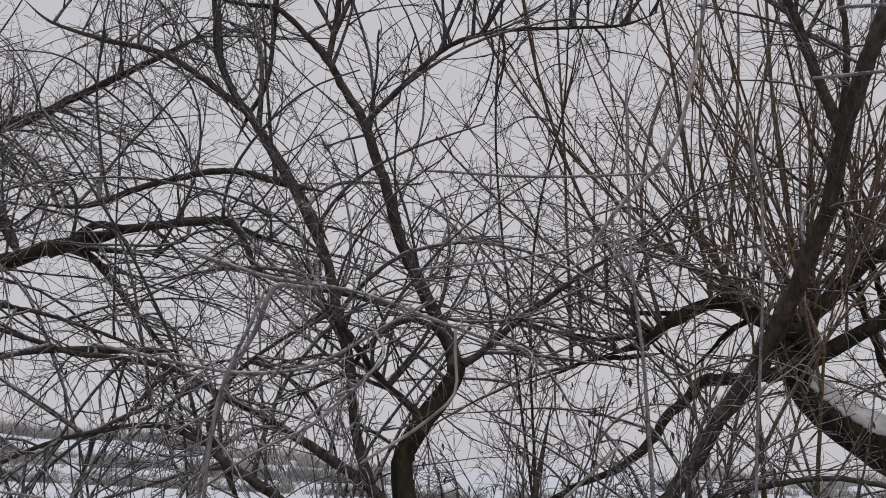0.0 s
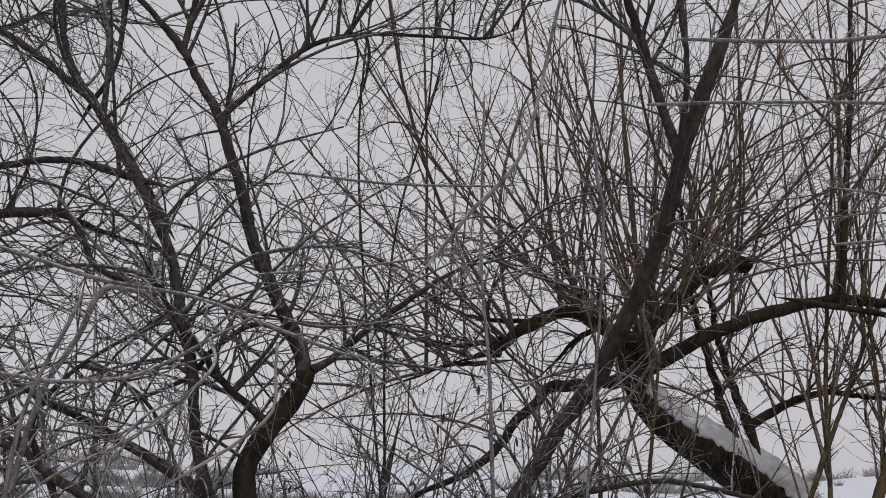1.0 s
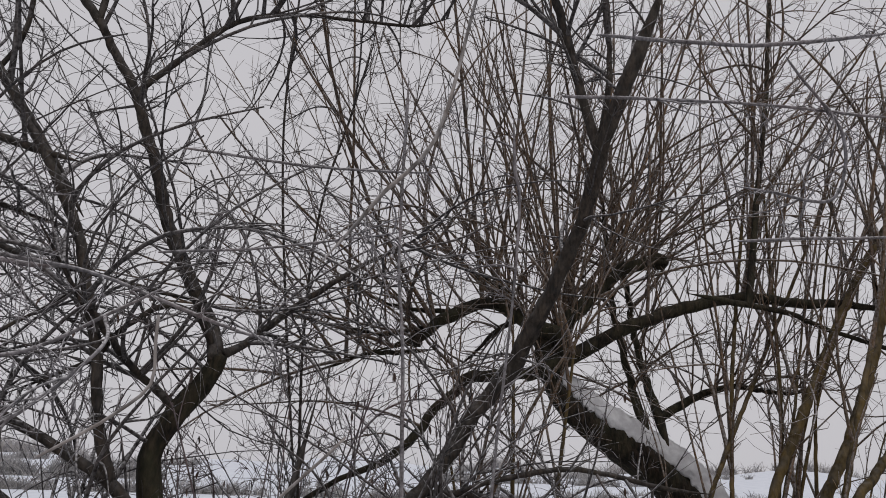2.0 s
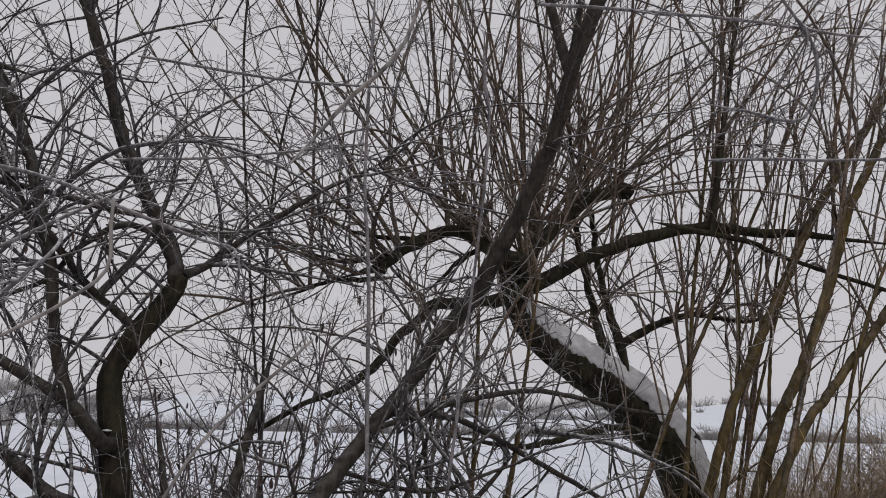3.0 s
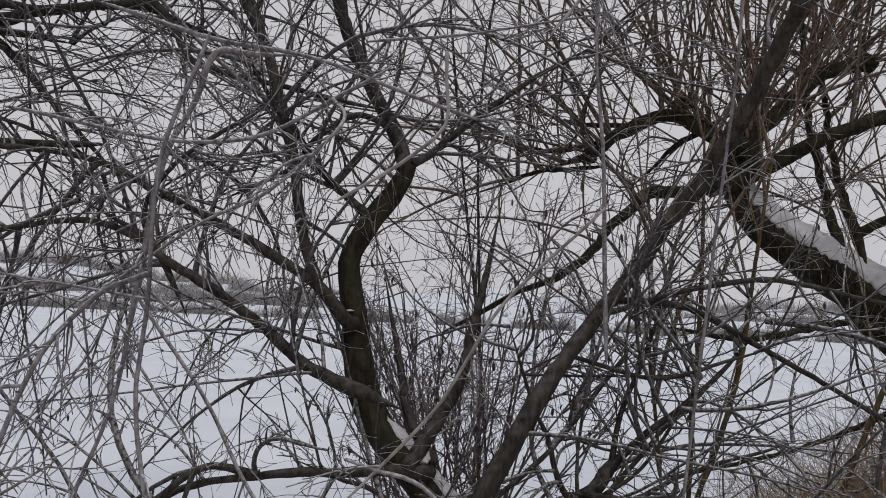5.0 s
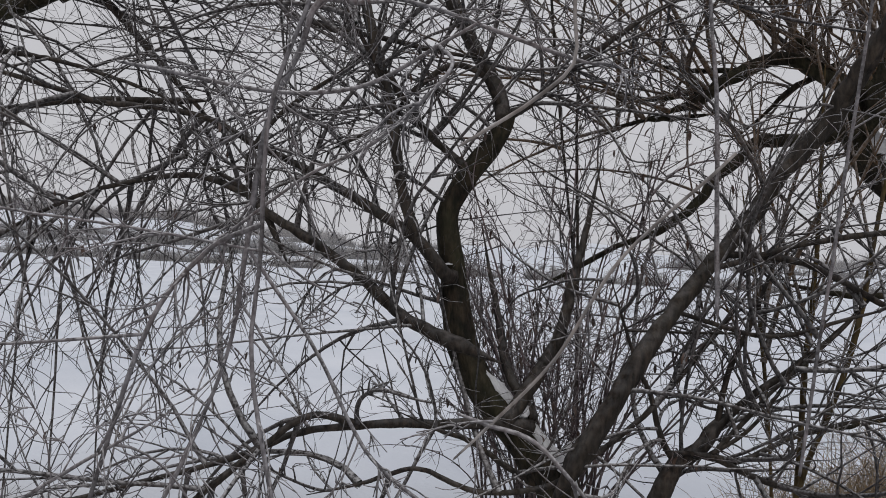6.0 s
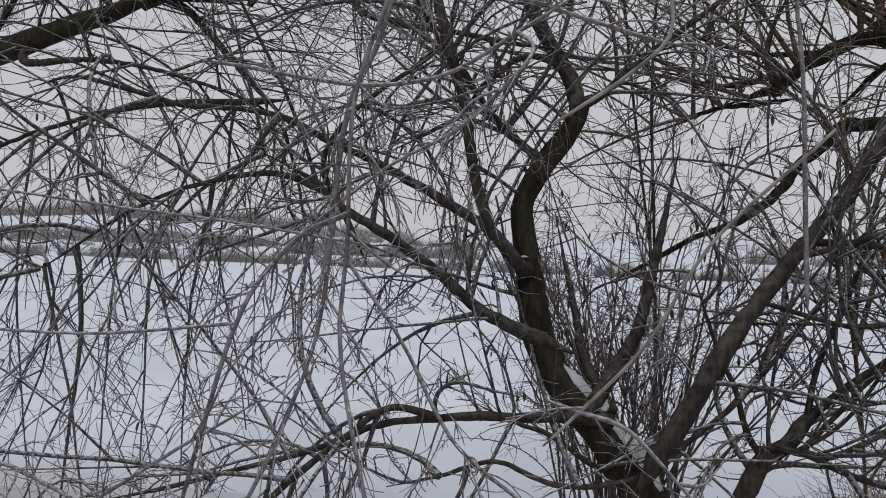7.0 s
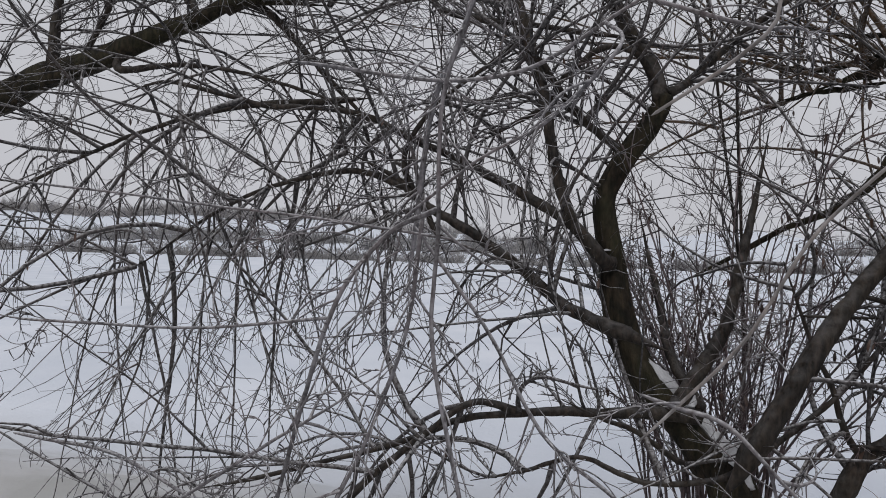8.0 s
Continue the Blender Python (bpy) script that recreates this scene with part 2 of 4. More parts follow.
def twigs_on(path, style, count, girth=0.006, spread=(0.12, 1.0), scale=1.0):
    """Shoots along a path: a list of levels, each (vertices, faces, owner)."""
    if not count:
        return None
    s = STYLES[style]
    u = rng.uniform(*spread, count)
    if style == "droop":
        u = u ** 0.8
    if style == "fan":
        u = u ** 1.1
    if style == "curtain":
        u = u ** 0.65
    p, t = along(path, u)
    side = rng.normal(size=(count, 3))
    side = unit(side - t * (side * t).sum(1, keepdims=True))
    d = t * s["lead"] + side * s["side"] + np.array([0, 0, s["rise"]])
    if style == "fan":
        # pollard shoots spread away from the head of the trunk
        out = np.clip(p[:, 0] - 2.35, -1, 1)
        a = 0.62 * out + rng.normal(-0.04, 0.42, count)
        d = np.stack([np.sin(a), rng.normal(-0.05, 0.22, count), np.cos(a)], 1)
    length = rng.uniform(*s["length"], count) * scale * rng.uniform(0.6, 1, count)
    r0 = girth * np.exp(np.clip(rng.normal(-0.05, 0.36, count), -0.7, 0.5)) * np.clip(length, 0.35, 1.6) ** 0.5
    steps = 12
    pts, rad = grow(p, d, length, r0, steps, np.array(s["pull"]), s["wander"], 0.45 if style in ("fan", "rise") else 0.36)
    return shoots(pts, rad, length, s["kids"], 0.45 if style in ("fan", "rise") else 0.55 if style == "up" else 0.7, np.array([0, 0, -0.8 if style in ("droop", "curtain", "short") else 0.12]))


def shoots(pts, rad, length, kids, fork, pull):
    """Main shoots with two finer orders of side twigs."""
    n, steps = len(pts), pts.shape[1] - 1
    v, f = tubes(pts, rad, 5)
    levels = [(v, f, np.arange(n), None, None, 5)]
    own = np.repeat(np.arange(n), kids)
    i = rng.integers(1, steps, len(own))
    u = i.astype(float)
    p = pts[own, i]
    t = unit(pts[own, i + 1] - pts[own, i])
    d = unit(t + unit(rng.normal(size=t.shape)) * fork)
    long = rng.uniform(0, 1, len(own)) < 0.55
    l2 = np.where(long, length[own] * rng.uniform(0.14, 0.6, len(own)) * (1.1 - 0.6 * u / steps), rng.uniform(0.04, 0.24, len(own))) + 0.02
    r2 = np.minimum(rad[own, i] * rng.uniform(0.45, 0.8, len(own)), 0.0062)
    q, qr = grow(p, d, l2, r2, 5, pull, 0.5, 0.34)
    v, f = tubes(q, qr, 4)
    levels.append((v, f, own, own, i, 4))
    own3 = np.repeat(np.arange(len(q)), np.where(long, 3, 0))
    i = rng.integers(1, 5, len(own3))
    p = q[own3, i]
    t = unit(q[own3, i + 1] - q[own3, i])
    d = unit(t + unit(rng.normal(size=t.shape)) * 0.85)
    l3 = np.minimum(l2[own3] * rng.uniform(0.15, 0.6, len(own3)), 0.32) + 0.02
    e, er = grow(p, d, l3, np.full(len(own3), 0.0024), 3, pull, 0.5, 0.4)
    v, f = tubes(e, er, 3)
    levels.append((v, f, own[own3], own3, i, 3))
    return levels


def one_shoot(levels, k):
    """Shoot k with its side twigs grown on to it, as one mesh."""
    verts, faces, at, begin = [], [], 0, {}
    for depth, (v, f, own, parent, ring, sides) in enumerate(levels):
        for row in np.flatnonzero(own == k):
            begin[depth, row] = at if depth == 0 else at - 1
            if depth == 0:
                verts.append(v[row])
                faces.append(f)
                at += len(v[row])
                continue
            joint = begin[depth - 1, parent[row]] + ring[row] * levels[depth - 1][5] + 1
            verts.append(v[row][1:])
            faces.append(np.where(f == 0, joint, f + at - 1))
            at += len(v[row]) - 1
    return np.concatenate(verts), np.concatenate(faces)


def attach_shoots(tree, groups, material, name="shoot", most=300, label="", bearers=None):
    """The shoots nearest the bank's path become pieces of their own on the limb that bears them, the rest one mesh."""
    items = [(levels, i, levels[0][0][i, 0, 1], k) for k, levels in enumerate(groups) if levels for i in range(len(levels[0][0]))]
    items.sort(key=lambda it: it[2])
    for levels, i, _, k in items[:most]:
        shoot = mesh_object(name, [one_shoot(levels, i)], material, tree)
        if bearers:
            shoot.parent = bearers[k]
    left, rest = {}, []
    for levels, i, _, k in items[most:]:
        left.setdefault(id(levels), (levels, []))[1].append(i)
    for levels, ids in left.values():
        for v, f, own, *_ in levels:
            w = v[np.isin(own, ids)]
            if len(w):
                ff = (f[None] + (np.arange(len(w)) * w.shape[1])[:, None, None]).reshape(-1, 4)
                rest.append((w.reshape(-1, 3), ff))
    if rest:
        mesh_object("twig_tangle", rest, material, tree, label or "dense tangle of fine bare twigs", "stuff")


def empty(name, at, label, category, group=""):
    ob = new(name)
    ob.location = at
    ob.empty_display_size = 0.2
    return tagged(ob, label, category, group)


# ---------- the ground: bank, frozen lake and far shore in one sheet ----------


def smooth(a, b, x):
    t = np.clip((x - a) / (b - a), 0, 1)
    return t * t * (3 - 2 * t)


def ground_height(x, y):
    bank = -0.35 - 0.25 * smooth(1, 4.5, y) - 1.0 * smooth(4.5, 9.2, y)
    bank += 0.28 * np.clip(x - 0.5, 0, 7) * (1 - smooth(6, 11, y))
    far = 2.2 * smooth(152, 210, y) + 4.5 * smooth(210, 330, y)
    az = np.degrees(np.arctan2(x, np.maximum(y, 1)))
    hill = 9 + 17 * smooth(-20, -42, az) + 4 * np.sin(az * 0.21 + 1.0) + 2.2 * np.sin(az * 0.63)
    return bank + far + hill * smooth(300, 620, y)


def build_ground():
    xs = np.concatenate([-np.geomspace(900, 12, 60), np.linspace(-11, 11, 90), np.geomspace(12, 900, 60)])
    ys = np.concatenate([-np.geomspace(900, 2, 24), np.linspace(-1.5, 12, 70), np.geomspace(12.5, 900, 90)])
    gx, gy = np.meshgrid(xs, ys)
    gz = ground_height(gx, gy)
    for i in range(gx.shape[0]):
        for j in range(gx.shape[1]):
            if gy[i, j] < 14 and abs(gx[i, j]) < 14:
                fade = 1 - 0.8 * float(smooth(8, 10, gy[i, j]))
                gz[i, j] += fade * (0.09 * noise.noise(Vector((gx[i, j] * 0.9, gy[i, j] * 0.9, 0))) + 0.03 * noise.noise(Vector((gx[i, j] * 4, gy[i, j] * 4, 3))))
    h, w = gx.shape
    i, j = np.meshgrid(np.arange(h - 1), np.arange(w - 1), indexing="ij")
    a = (i * w + j).ravel()
    f = np.stack([a, a + 1, a + w + 1, a + w], 1)
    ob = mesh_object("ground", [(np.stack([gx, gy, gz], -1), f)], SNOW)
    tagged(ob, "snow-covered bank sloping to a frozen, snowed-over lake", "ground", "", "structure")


build_ground()


def ground_z(x, y):
    return float(ground_height(np.array(x, float), np.array(y, float)))


# ---------- the far shore: frosted scrub and woods, coloured pale for haze ---


def scrub(name, label, spots, height, stalks, thick, material):
    n = len(spots)
    own = np.repeat(np.arange(n), stalks)
    hs = height * rng.uniform(0.5, 1.15, n)
    p = spots[own] + rng.normal(size=(len(own), 3)) * np.array([0.35, 0.35, 0]) * height * 0.5
    d = rng.normal(size=(len(own), 3)) * np.array([0.38, 0.38, 0.1]) + np.array([0, 0, 1])
    length = hs[own] * rng.uniform(0.45, 1.05, len(own))
    q, r = grow(p, d, length, np.full(len(own), thick), 3, np.array([0, 0, 0.1]), 0.5, 0.3)
    v, f = tubes(q, r, 3)
    k = v.shape[1]
    ff = (f[None] + (np.arange(len(v)) * k)[:, None, None]).reshape(-1, 4)
    ob = mesh_object(name, [(v.reshape(-1, 3), ff)], material)
    tagged(ob, label, "bushes", "", "stuff")


def strip(x0, x1, y0, y1, count, bend=0.0):
    t = rng.uniform(0, 1, count)
    # thickets with gaps between
    t = t[np.sin(t * 23 + x0) + 0.6 * np.sin(t * 61 + x1) + rng.normal(0, 0.5, count) > -0.35]
    count = len(t)
    x = x0 + (x1 - x0) * t
    y = rng.uniform(y0, y1, count) + bend * (t - 0.5)
    return np.stack([x, y, ground_height(x, y) - 0.1], 1)


scrub("shore_scrub", "frosted scrub along the far lake shore, coloured pale grey for haze", np.concatenate([
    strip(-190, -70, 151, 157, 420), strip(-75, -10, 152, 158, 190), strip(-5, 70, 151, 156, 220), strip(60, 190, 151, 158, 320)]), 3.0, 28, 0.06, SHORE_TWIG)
scrub("far_woods", "band of bare frosted woodland on the far slope, haze in its colour", np.concatenate([
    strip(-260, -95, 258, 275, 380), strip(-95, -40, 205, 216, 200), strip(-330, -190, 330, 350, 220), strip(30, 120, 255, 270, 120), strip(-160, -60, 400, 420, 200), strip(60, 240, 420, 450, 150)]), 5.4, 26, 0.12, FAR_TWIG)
# added thin scrub stands in for the haze that greys the far slope
scrub("slope_haze_scrub", "thin pale scrub added over the snowy far slope to grey it like haze", np.concatenate([
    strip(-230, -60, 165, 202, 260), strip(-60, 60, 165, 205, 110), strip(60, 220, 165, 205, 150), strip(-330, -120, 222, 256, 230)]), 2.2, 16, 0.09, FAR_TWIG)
scrub("hill_woods", "frosted woods on the distant hill, paled for haze", np.concatenate([
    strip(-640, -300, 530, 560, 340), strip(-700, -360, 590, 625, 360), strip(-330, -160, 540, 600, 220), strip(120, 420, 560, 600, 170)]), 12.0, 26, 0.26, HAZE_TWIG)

# ---------- trees on the bank ----------


def plant(tree, table, twig_material, wood_material, twig_girth, part_label="", name="shoot"):
    """Trunk and limbs as parts of a tree, and shoots along the limbs."""
    groups, bearers = [], []
    lines = [spline(row[3], 0.04) for row in table]
    for k, (part_name, style, count, knots) in enumerate(table):
        end, before = Vector(knots[-1][:3]), Vector(knots[-2][:3])
        if part_name != "trunk" and knots[-1][3] < 0.06 and not (part_name == "arm" and knots[-1][3] > 0.03):
            # a limb runs out in a thin tip
            tip = end + ((end - before).normalized() + Vector((0, 0, {"up": 0.35, "droop": -0.4}.get(style, 0.05)))) * (knots[-1][3] * (26 if knots[-1][3] < 0.03 else 14))
            knots = knots + [(*tip, 0.0025)]
        if part_name not in ("trunk", "stem"):
            # a limb springs from the thicker wood beside its foot, or else begins thin
            first = np.array(knots[0][:3])
            near = [(float(np.linalg.norm(q[:3] - first)), *q) for j, line in enumerate(lines) if j != k for q in line if q[3] > knots[0][3] * 0.8]
            best = min(near) if near else None
            ahead = best and float((first - np.array(best[1:4])) @ (np.array(knots[1][:3]) - first)) > 0
            if best and ahead and best[4] < best[0] < 0.34:
                knots = [(*best[1:4], knots[0][3] * 1.1)] + (knots[1:] if best[0] < 0.15 else knots)
            elif not best or best[0] > best[4]:
                step = first - np.array(knots[1][:3])
                knots = [(*(first + step / np.linalg.norm(step) * min(0.25, knots[0][3] * 14)), 0.003)] + knots
        path, block = wood(knots, 0.6 if part_name == "arm" else 0.3, 0.25 if part_name == "stem" else 1.0)
        heavy = max(q[3] for q in knots) > 0.07
        limb = mesh_object(part_name.replace("hoar", "bough"), [block], HOAR if part_name == "hoar" else BARK if heavy else wood_material, tree)
        bearers.append(limb)
        groups.append(twigs_on(path, style, count, twig_girth, (0.2, 1.0) if part_name == "stem" else (0.12, 1.0)))
    attach_shoots(tree, groups, twig_material, name, label=part_label, bearers=bearers)
    return groups


